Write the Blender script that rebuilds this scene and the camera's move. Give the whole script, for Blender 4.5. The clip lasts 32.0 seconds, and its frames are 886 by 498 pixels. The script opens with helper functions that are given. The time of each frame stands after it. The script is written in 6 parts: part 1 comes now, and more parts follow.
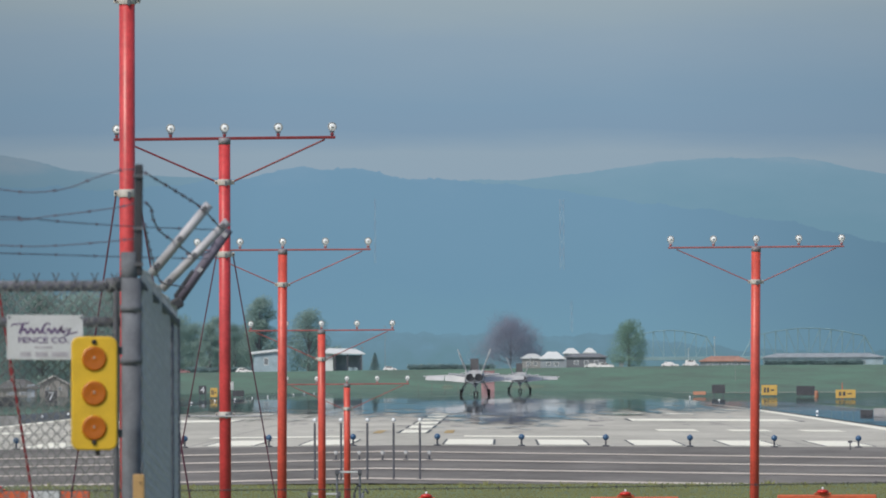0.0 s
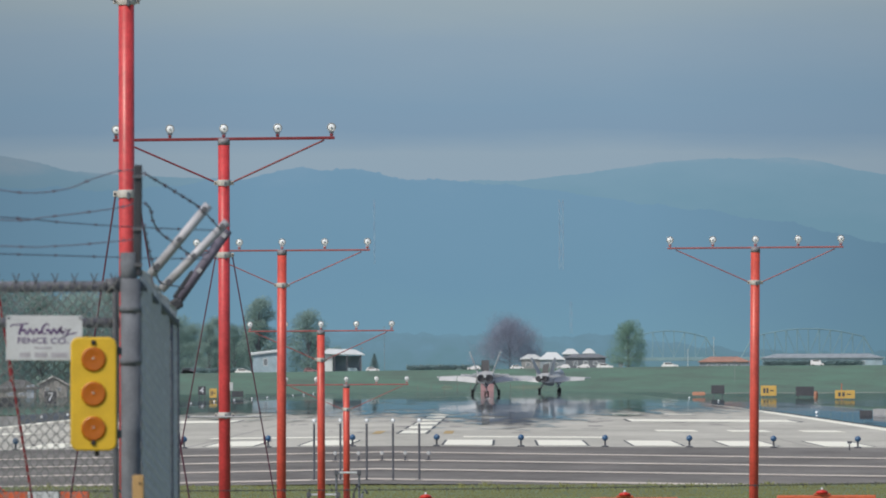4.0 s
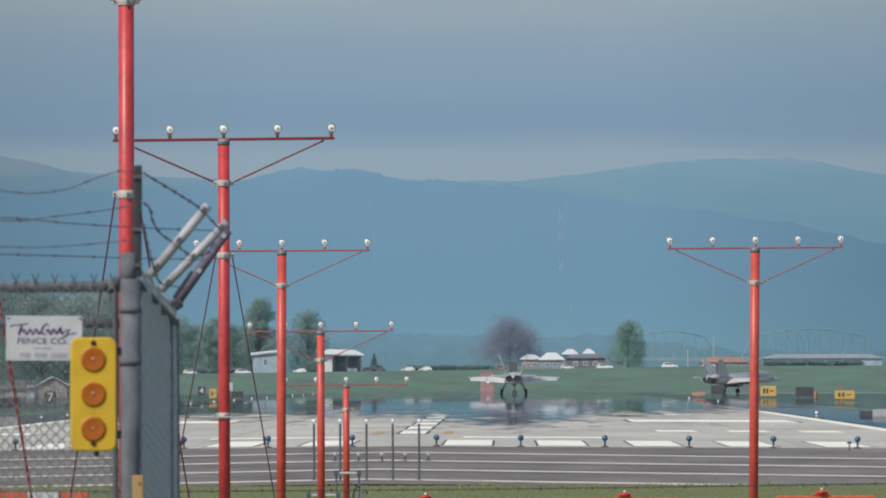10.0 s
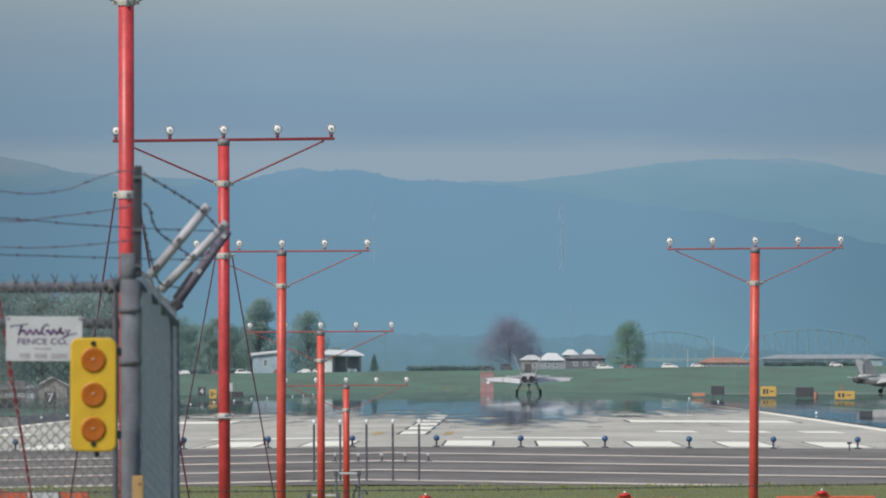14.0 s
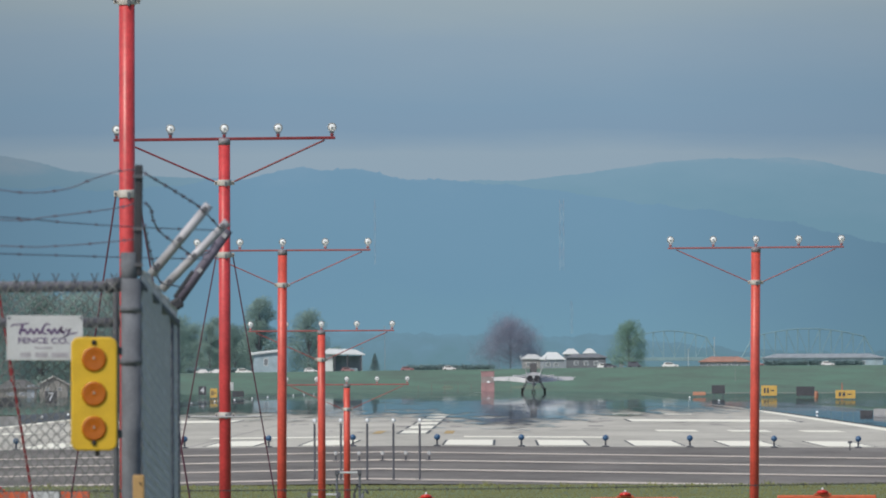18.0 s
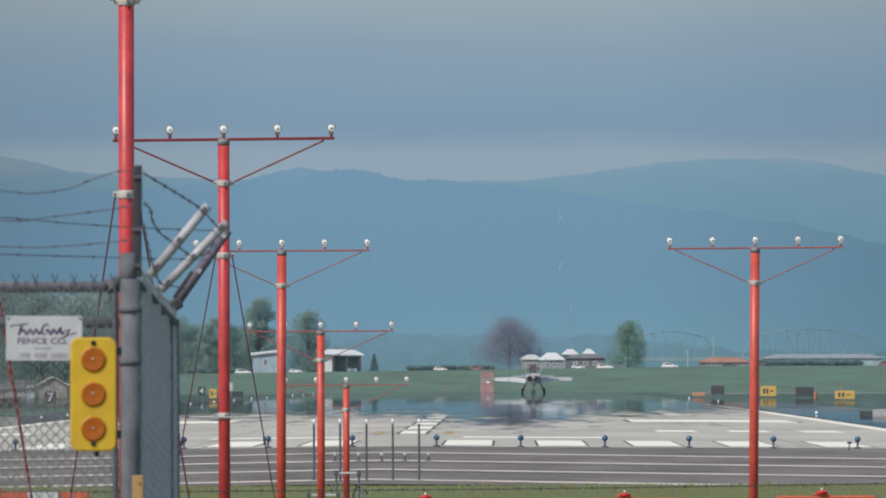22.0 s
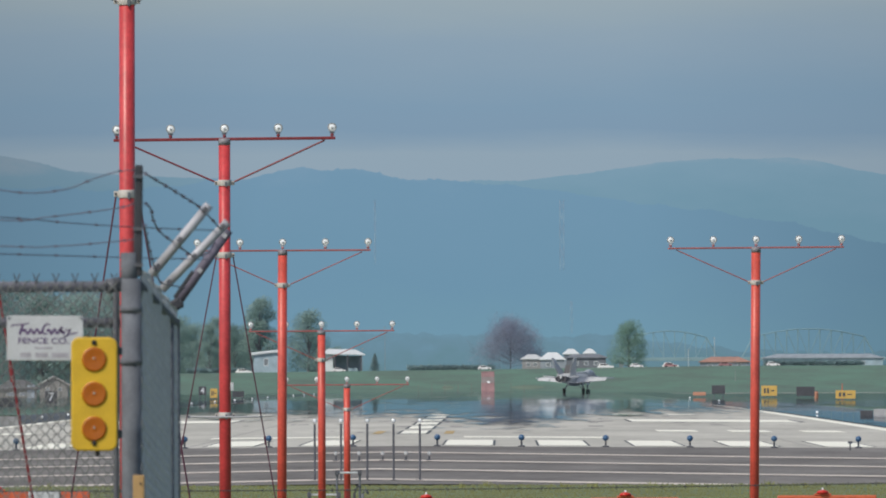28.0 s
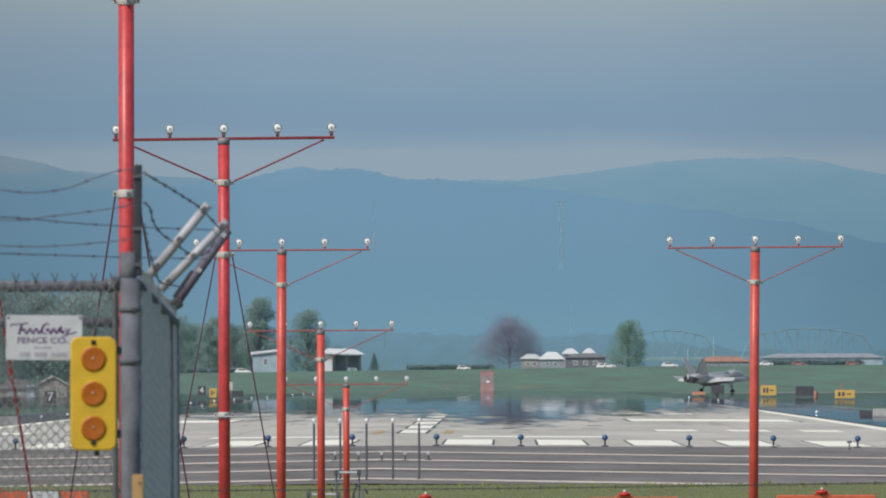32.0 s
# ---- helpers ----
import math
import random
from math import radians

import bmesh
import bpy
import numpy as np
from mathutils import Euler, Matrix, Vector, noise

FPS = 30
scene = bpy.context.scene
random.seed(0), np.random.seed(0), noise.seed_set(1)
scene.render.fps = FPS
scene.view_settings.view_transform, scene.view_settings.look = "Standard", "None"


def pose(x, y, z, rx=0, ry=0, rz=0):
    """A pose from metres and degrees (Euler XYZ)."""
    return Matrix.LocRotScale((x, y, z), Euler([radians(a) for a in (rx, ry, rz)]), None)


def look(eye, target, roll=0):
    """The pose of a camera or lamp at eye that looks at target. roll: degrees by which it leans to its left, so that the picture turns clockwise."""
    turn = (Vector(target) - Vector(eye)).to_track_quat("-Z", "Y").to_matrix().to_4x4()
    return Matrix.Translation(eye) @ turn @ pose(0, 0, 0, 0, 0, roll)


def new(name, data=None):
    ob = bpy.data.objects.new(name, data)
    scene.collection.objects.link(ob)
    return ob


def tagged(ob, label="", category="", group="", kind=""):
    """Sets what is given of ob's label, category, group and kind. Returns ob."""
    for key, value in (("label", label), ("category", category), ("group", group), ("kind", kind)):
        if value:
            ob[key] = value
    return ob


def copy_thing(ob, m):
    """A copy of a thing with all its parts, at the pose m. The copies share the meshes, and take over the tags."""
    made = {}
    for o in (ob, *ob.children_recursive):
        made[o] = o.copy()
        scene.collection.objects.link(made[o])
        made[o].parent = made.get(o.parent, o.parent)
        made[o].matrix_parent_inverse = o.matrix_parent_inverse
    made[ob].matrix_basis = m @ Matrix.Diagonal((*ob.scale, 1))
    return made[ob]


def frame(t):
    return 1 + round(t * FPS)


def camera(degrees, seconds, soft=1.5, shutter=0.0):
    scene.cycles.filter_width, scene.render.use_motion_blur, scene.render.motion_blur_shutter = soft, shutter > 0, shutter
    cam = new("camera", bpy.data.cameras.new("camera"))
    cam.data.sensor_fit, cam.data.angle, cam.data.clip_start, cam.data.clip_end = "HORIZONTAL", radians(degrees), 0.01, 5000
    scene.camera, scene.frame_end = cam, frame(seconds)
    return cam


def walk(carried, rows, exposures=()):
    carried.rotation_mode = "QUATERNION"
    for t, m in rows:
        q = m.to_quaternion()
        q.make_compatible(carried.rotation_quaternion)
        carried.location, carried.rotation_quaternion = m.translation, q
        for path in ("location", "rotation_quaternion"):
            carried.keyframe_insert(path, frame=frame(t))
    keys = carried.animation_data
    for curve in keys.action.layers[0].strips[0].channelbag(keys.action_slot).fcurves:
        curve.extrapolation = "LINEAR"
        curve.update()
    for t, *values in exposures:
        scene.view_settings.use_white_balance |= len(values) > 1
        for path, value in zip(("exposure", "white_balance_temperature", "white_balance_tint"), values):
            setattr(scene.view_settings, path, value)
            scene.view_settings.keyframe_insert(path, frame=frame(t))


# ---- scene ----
# Plan: x to the right, y along the runway away from the camera, z up; runway threshold at y = 600, z = 0.
EYE = (0.0, 0.0, 2.17)
MID = -3.9          # centreline of the runway
HALF = 22.86        # half the runway's width

cam = camera(3.0655, 32.0, soft=1.85)
# a long lens focused short of the runway: softens the fence and, for heat haze, the far field
cam.data.dof.use_dof, cam.data.dof.focus_distance, cam.data.dof.aperture_fstop = True, 250.0, 48.0
# the tripod's tremble: seconds, sideways, upwards (in 1/29300 radian)
TREMBLE = [(0, 1.5, -2.4), (0.5, 0.1, -1.5), (1, 1.4, -0.6), (1.5, 0.0, -1.2), (2, 1.4, -1.4), (2.5, 0.4, -1.5), (3, 2.1, -1.5),
           (3.5, 0.6, -1.5), (5.5, 0.0, -0.7), (6, -0.6, -3.1), (6.5, 0.1, -1.7), (7, 0.0, -1.5), (7.5, 0.7, -1.8), (8, 0.0, -2.1)]
TREMBLE += [(8.5, 1.4, 0.0), (9, 1.3, -1.1), (9.5, 0.7, -1.5), (10, 0.0, -0.8), (10.5, 0.0, 0.0), (11, 1.3, -0.1), (11.5, 0.0, -1.2),
           (12, 1.5, 0.0), (12.5, 0.0, -0.6), (13, 0.0, 0.0), (13.5, 0.0, 0.0), (14, 0.0, 0.0), (14.5, 0.3, 0.0), (16.5, 0.0, -1.5),
           (17, 1.1, -1.5), (17.5, 0.0, -1.5), (18, 1.2, -1.5), (18.5, 1.3, -1.5), (19, -1.0, -1.5), (19.5, 0.1, 0.0), (20, 0.7, 0.0)]
TREMBLE += [(20.5, 0.4, 0.0), (21, 0.4, 0.0), (21.5, 0.4, 0.0), (22, 0.0, -0.7), (22.5, 0.1, -1.0), (23, 0.0, -0.3), (23.5, 0.0, -1.0),
            (24, 1.1, -0.6), (24.5, 1.0, -1.5), (25, 1.5, 0.0), (25.5, 0.1, -1.4), (27.5, 1.5, 0.0), (28, 1.4, -1.2), (28.5, 0.0, -0.3),
            (29, 1.5, 0.0), (29.5, 0.6, 0.0), (30, 1.5, -1.7), (30.5, 0.4, -0.3), (31, 0.0, -1.5), (31.5, -2.6, -1.5), (32, 0.1, -1.9)]
walk(cam, [(t, look(EYE, ((-103.15 - a) / 29.3, 1000.0, EYE[2] + (243.36 + b) / 29.3), -0.2)) for t, a, b in TREMBLE])

# ---- light ----
SUN_EL, SUN_AZ = 45.0, 224.0      # degrees above the horizon; clockwise from +y
world = bpy.data.worlds.new("sky")
world.use_nodes = True
scene.world = world
sky = world.node_tree.nodes.new("ShaderNodeTexSky")
sky.sky_type, sky.sun_disc = "NISHITA", False
sky.sun_elevation, sky.sun_rotation = radians(SUN_EL), radians(SUN_AZ)
sky.dust_density, sky.air_density = 2.0, 1.0
world.node_tree.links.new(sky.outputs[0], world.node_tree.nodes["Background"].inputs[0])
world.node_tree.nodes["Background"].inputs[1].default_value = 0.118
sun = new("sun", bpy.data.lights.new("sun", "SUN"))
sun.data.energy, sun.data.angle, sun.data.color = 2.75, radians(8.0), (1.0, 0.92, 0.80)
a, e = radians(SUN_AZ), radians(SUN_EL)
sun.matrix_basis = look((math.sin(a) * math.cos(e) * 50, math.cos(a) * math.cos(e) * 50, math.sin(e) * 50), (0, 0, 0))
scene.view_settings.exposure = 0.03


# ---- materials ----
def mat(name, col, rough=0.7, metal=0.0, scale=3.0, vary=0.18, bump=0.0, fine=0.0, stretch=(1, 1, 1), tint=None, spec=0.5):
    """A surface with large patches and fine grain; tint: the colour of the patches."""
    m = bpy.data.materials.new(name)
    m.use_nodes = True
    n, l = m.node_tree.nodes, m.node_tree.links
    p = n["Principled BSDF"]
    co = n.new("ShaderNodeTexCoord")
    mp = n.new("ShaderNodeMapping")
    mp.inputs["Scale"].default_value = stretch
    l.new(co.outputs["Object"], mp.inputs[0])
    big, small = n.new("ShaderNodeTexNoise"), n.new("ShaderNodeTexNoise")
    big.inputs["Scale"].default_value, small.inputs["Scale"].default_value = scale, scale * 11
    big.inputs["Detail"].default_value, small.inputs["Detail"].default_value = 5, 3
    for t in (big, small):
        l.new(mp.outputs[0], t.inputs["Vector"])
    add = n.new("ShaderNodeMath")
    add.operation = "MULTIPLY_ADD"
    l.new(small.outputs[0], add.inputs[0])
    add.inputs[1].default_value = 0.5
    l.new(big.outputs[0], add.inputs[2])
    ramp = n.new("ShaderNodeValToRGB")
    ramp.color_ramp.elements[0].position, ramp.color_ramp.elements[1].position = 0.5, 1.0
    t = tint or tuple(c * (1 - vary * 1.6) for c in col)
    ramp.color_ramp.elements[0].color = (*t, 1)
    ramp.color_ramp.elements[1].color = (*[min(1, c * (1 + vary * 0.5)) for c in col], 1)
    l.new(add.outputs[0], ramp.inputs[0])
    l.new(ramp.outputs[0], p.inputs["Base Color"])
    p.inputs["Roughness"].default_value, p.inputs["Metallic"].default_value = rough, metal
    p.inputs["Specular IOR Level"].default_value = spec
    if bump:
        b = n.new("ShaderNodeBump")
        b.inputs["Strength"].default_value, b.inputs["Distance"].default_value = bump, fine or 0.01
        l.new(small.outputs[0], b.inputs["Height"])
        l.new(b.outputs[0], p.inputs["Normal"])
    return m


def leaf_mat(name, col):
    """Foliage: thin leaves that let part of the light through."""
    m = mat(name, col, 0.8, scale=0.5, vary=0.16, spec=0.05)
    n, l = m.node_tree.nodes, m.node_tree.links
    p, mix, tr = n["Principled BSDF"], n.new("ShaderNodeMixShader"), n.new("ShaderNodeBsdfTranslucent")
    l.new(p.inputs["Base Color"].links[0].from_socket, tr.inputs[0])
    mix.inputs[0].default_value = 0.5
    l.new(p.outputs[0], mix.inputs[1])
    l.new(tr.outputs[0], mix.inputs[2])
    l.new(mix.outputs[0], n["Material Output"].inputs[0])
    return m


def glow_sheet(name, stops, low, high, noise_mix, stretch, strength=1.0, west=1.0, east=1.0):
    """A glowing backdrop of distance: colours by height from low to high, haze painted in, broken by drifting cloud
    noise.
    """
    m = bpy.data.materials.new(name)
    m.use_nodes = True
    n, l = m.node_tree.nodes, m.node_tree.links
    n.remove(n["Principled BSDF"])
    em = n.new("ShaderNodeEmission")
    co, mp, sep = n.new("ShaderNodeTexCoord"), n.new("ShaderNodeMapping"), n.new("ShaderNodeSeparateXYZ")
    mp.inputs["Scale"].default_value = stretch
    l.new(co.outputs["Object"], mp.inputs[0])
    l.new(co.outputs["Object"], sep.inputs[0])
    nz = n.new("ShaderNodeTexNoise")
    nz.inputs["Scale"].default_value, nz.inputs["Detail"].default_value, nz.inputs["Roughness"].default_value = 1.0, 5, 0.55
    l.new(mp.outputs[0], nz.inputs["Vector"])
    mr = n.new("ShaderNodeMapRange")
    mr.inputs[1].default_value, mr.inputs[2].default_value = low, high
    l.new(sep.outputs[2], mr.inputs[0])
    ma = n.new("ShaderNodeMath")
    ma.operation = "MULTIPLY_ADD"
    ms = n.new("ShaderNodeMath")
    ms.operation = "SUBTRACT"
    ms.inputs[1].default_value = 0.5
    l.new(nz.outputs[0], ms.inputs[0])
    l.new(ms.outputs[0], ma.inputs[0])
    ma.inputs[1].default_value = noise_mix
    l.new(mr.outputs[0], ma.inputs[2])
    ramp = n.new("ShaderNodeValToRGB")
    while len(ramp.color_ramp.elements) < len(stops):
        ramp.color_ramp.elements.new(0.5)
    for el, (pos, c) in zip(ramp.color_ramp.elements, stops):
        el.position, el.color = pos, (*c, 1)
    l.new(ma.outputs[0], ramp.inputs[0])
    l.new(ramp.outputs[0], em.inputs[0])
    # vignette-like dimming of the glow towards the west and the east, painted in
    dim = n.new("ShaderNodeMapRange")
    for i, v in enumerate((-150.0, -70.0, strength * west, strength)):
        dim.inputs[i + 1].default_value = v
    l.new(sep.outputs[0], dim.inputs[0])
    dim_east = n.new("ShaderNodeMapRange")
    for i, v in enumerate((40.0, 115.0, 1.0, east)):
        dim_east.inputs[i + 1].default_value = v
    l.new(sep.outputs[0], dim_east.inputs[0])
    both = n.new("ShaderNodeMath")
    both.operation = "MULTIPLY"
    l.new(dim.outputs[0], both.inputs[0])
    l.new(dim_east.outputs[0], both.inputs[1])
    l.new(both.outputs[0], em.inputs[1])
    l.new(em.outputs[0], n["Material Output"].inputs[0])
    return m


# red of the far lamp bars, muted to paint haze
HAZYBARRED = mat("hazed_bar_paint", (0.34, 0.10, 0.10), 0.6, scale=3.0)
RED = mat("red_mast_paint", (0.55, 0.056, 0.062), 0.4, scale=2.0, vary=0.25)
DARKRED = mat("dark_red_paint", (0.20, 0.022, 0.03), 0.5, scale=3.0)
COLLAR = mat("white_collar_paint", (0.50, 0.485, 0.465), 0.6, scale=20)
GALV = mat("galvanised_steel", (0.150, 0.165, 0.192), 0.8, 0.0, scale=14, vary=0.22, bump=0.1, spec=0.12)
# mast red lightened towards orange for the far masts, haze painted in
HAZYMASTRED = mat("hazed_orange_red_mast_paint", (0.61, 0.086, 0.062), 0.42, scale=2.0, vary=0.25)
PALEGALV = mat("pale_galvanised_steel", (0.42, 0.43, 0.47), 0.55, 0.1, scale=14, vary=0.2)
MIDGALV = mat("purple_grey_steel", (0.34, 0.335, 0.385), 0.65, 0.05, scale=14, vary=0.2, spec=0.3)
CONCRETE = mat("weathered_concrete", (0.29, 0.30, 0.31), 0.85, scale=2)
# same wire as the front mesh, lightened to offset its own shading
SIDEWIRE = mat("lightened_weathered_wire", (0.66, 0.70, 0.74), 0.75, 0.0, scale=20, spec=0.2)
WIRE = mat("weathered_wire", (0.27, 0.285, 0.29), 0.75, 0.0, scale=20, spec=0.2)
BARB = mat("rusty_dark_wire", (0.105, 0.10, 0.145), 0.7, 0.1, scale=30)
DARKSTEEL = mat("dark_grey_steel", (0.098, 0.106, 0.128), 0.65, 0.1, scale=10, vary=0.25)
PURPLESTEEL = mat("purple_dark_steel", (0.135, 0.125, 0.175), 0.7, 0.05, scale=10, vary=0.25)
BLACKSTEEL = mat("blackened_steel", (0.034, 0.038, 0.050), 0.65, 0.05, scale=10)
LENSWHITE = mat("frosted_lamp_glass", (0.84, 0.89, 0.95), 0.12, scale=30, vary=0.15)
YELLOW = mat("yellow_housing_paint", (0.60, 0.385, 0.022), 0.5, scale=9, vary=0.12)
AMBER = mat("amber_lens", (0.39, 0.105, 0.003), 0.22, scale=60, vary=0.1, bump=0.4, fine=0.002)
BLACK = mat("black_rubber", (0.02, 0.02, 0.022), 0.8, scale=20)
SIGNWHITE = mat("white_sign_metal", (0.49, 0.52, 0.56), 0.5, scale=12, vary=0.1)
INK = mat("dark_ink", (0.10, 0.055, 0.165), 0.6, scale=40)
INKGREY = mat("faded_ink", (0.38, 0.38, 0.44), 0.6, scale=40)
WOOD = mat("weathered_wood", (0.42, 0.27, 0.12), 0.8, scale=6, stretch=(4, 4, 0.6), bump=0.3)
GRASS = mat("short_grass", (0.125, 0.165, 0.072), 0.9, scale=0.12, vary=0.25, tint=(0.095, 0.115, 0.052), bump=0.25, fine=0.05)
# far grass, its base colour blued to stand for haze
HAZYGRASS = mat("haze_blued_grass", (0.107, 0.195, 0.152), 0.9, scale=0.09, vary=0.3, tint=(0.108, 0.146, 0.128), stretch=(1, 0.25, 1), spec=0.1)
BLADE = mat("grass_blades", (0.14, 0.16, 0.06), 0.85, scale=0.6, vary=0.2, tint=(0.10, 0.105, 0.042))
PAD = mat("old_asphalt", (0.205, 0.197, 0.188), 0.92, scale=0.5, vary=0.26, bump=0.3, fine=0.02, stretch=(0.5, 0.12, 1), spec=0.1)
CONC = mat("runway_concrete", (0.505, 0.500, 0.455), 0.95, scale=0.16, vary=0.19, bump=0.2, stretch=(1, 0.1, 1), spec=0.05)
SHOULDER = mat("shoulder_asphalt", (0.10, 0.115, 0.13), 0.9, scale=0.08, vary=0.2, stretch=(1, 0.12, 1), spec=0.1)
TAXI = mat("old_pale_asphalt", (0.34, 0.35, 0.325), 0.9, scale=0.1, vary=0.2, stretch=(1, 0.2, 1), spec=0.1)
PATCHTONE = mat("pale_patch_tone", (0.165, 0.215, 0.168), 0.9, scale=0.1, vary=0.2, spec=0.1)
STREAKGREY = mat("rubber_and_mirage_grey", (0.33, 0.325, 0.32), 0.9, scale=0.8, vary=0.25, spec=0.1)
PAINT = mat("white_runway_paint", (0.88, 0.88, 0.78), 0.8, scale=0.5, vary=0.10, spec=0.1)
CHEV = mat("faded_chevron_paint", (0.66, 0.60, 0.54), 0.8, scale=0.4, vary=0.2, spec=0.1)
TAN = mat("faded_yellow_paint", (0.50, 0.38, 0.20), 0.85, scale=1.0, vary=0.25, spec=0.1)
BLUE = mat("blue_lens_glass", (0.045, 0.12, 0.24), 0.3, scale=30)
ORANGE = mat("orange_barricade_plastic", (0.56, 0.115, 0.05), 0.5, scale=4)
DULLORANGE = mat("dull_orange_plastic", (0.40, 0.20, 0.13), 0.6, scale=4)
REDLENS = mat("red_lens", (0.55, 0.03, 0.02), 0.3, scale=30)
JETGREY = mat("light_grey_aircraft_paint", (0.37, 0.40, 0.42), 0.5, scale=0.8, vary=0.14)
# darker grey; on intakes and tank it paints the belly's shade
JETDARK = mat("dark_and_shaded_grey_paint", (0.17, 0.19, 0.205), 0.5, scale=0.8, vary=0.15)
# lighter copy of the jet grey: sunlight on flaps and tops painted in
JETLIT = mat("sunlit_grey_aircraft_paint", (0.44, 0.46, 0.48), 0.45, scale=1.0, vary=0.1)
NOZZLE = mat("burnt_nozzle_metal", (0.075, 0.08, 0.09), 0.6, 0.0, scale=6, spec=0.2)
# canopy colour raised to paint in the bright highlight on the glass
CANOPY = mat("highlight_pale_canopy", (0.36, 0.40, 0.44), 0.06, scale=3, vary=0.1)
# far tree and hedge colours paled and blued to paint haze
BARK = mat("haze_blued_bark", (0.165, 0.17, 0.20), 0.9, scale=2)
LEAF = leaf_mat("haze_paled_leaves", (0.28, 0.42, 0.345))
LEAFDARK = leaf_mat("haze_paled_deep_leaves", (0.315, 0.435, 0.41))
TWIGS = leaf_mat("haze_blued_twigs", (0.38, 0.405, 0.51))
HEDGE = leaf_mat("haze_paled_hedge_leaves", (0.27, 0.38, 0.40))
HOUSEWHITE = mat("white_siding", (0.66, 0.70, 0.72), 0.7, scale=0.5, vary=0.08)
HOUSEGREY = mat("grey_siding", (0.27, 0.315, 0.36), 0.8, scale=0.5, vary=0.15)
ROOFWHITE = mat("pale_metal_roof", (0.60, 0.64, 0.66), 0.5, scale=0.4, vary=0.06)
ROOFDARK = mat("dark_shingles", (0.165, 0.185, 0.215), 0.9, scale=0.6)
ROOFRED = mat("brown_red_roof", (0.36, 0.21, 0.17), 0.8, scale=0.5)
# bridge green paled towards the hills' blue to paint haze
HAZEDSTEEL = mat("hazed_green_bridge_steel", (0.225, 0.345, 0.395), 0.8, scale=0.3, vary=0.1, spec=0.1)
WINDOWDARK = mat("dark_window_glass", (0.04, 0.05, 0.06), 0.1, scale=2)
SIGNYELLOW = mat("yellow_sign_face", (0.46, 0.31, 0.08), 0.6, scale=2, vary=0.06)
SIGNBLACK = mat("black_sign_face", (0.045, 0.05, 0.06), 0.6, scale=2)
CARWHITE = mat("white_car_paint", (0.80, 0.81, 0.82), 0.25, scale=1, vary=0.03)
CARDARK = mat("dark_car_paint", (0.12, 0.13, 0.16), 0.4, scale=1, vary=0.05)
# car red greyed so that its colour carries the haze
HAZEDCARRED = mat("hazed_red_car_paint", (0.34, 0.19, 0.20), 0.45, scale=1, vary=0.05)
SKYM = glow_sheet("cloud_bank", [(0.0, (0.20, 0.31, 0.41)), (0.50, (0.270, 0.36, 0.44)), (0.575, (0.272, 0.362, 0.44)), (0.645, (0.205, 0.31, 0.42)), (0.72, (0.205, 0.315, 0.425)),
                                 (0.86, (0.25, 0.345, 0.435)), (1.0, (0.315, 0.39, 0.43))], 0.0, 122.0, 0.13, (0.009, 0.009, 0.05), west=0.87, east=0.91)
# ridges glow; blue haze and paler tops are painted into the stops
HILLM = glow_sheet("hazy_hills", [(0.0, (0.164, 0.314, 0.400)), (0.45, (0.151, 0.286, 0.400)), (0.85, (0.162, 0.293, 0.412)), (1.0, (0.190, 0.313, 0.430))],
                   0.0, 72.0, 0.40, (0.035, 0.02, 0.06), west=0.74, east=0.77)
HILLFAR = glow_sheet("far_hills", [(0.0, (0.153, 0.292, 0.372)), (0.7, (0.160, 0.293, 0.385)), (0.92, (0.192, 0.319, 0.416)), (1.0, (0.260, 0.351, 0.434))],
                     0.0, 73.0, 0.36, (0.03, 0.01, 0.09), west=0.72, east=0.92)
# no lamp: the woods glow to carry painted haze
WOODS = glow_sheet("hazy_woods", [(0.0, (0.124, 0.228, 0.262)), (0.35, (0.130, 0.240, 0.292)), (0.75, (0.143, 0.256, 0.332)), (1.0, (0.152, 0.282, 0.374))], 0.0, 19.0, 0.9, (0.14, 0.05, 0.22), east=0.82)


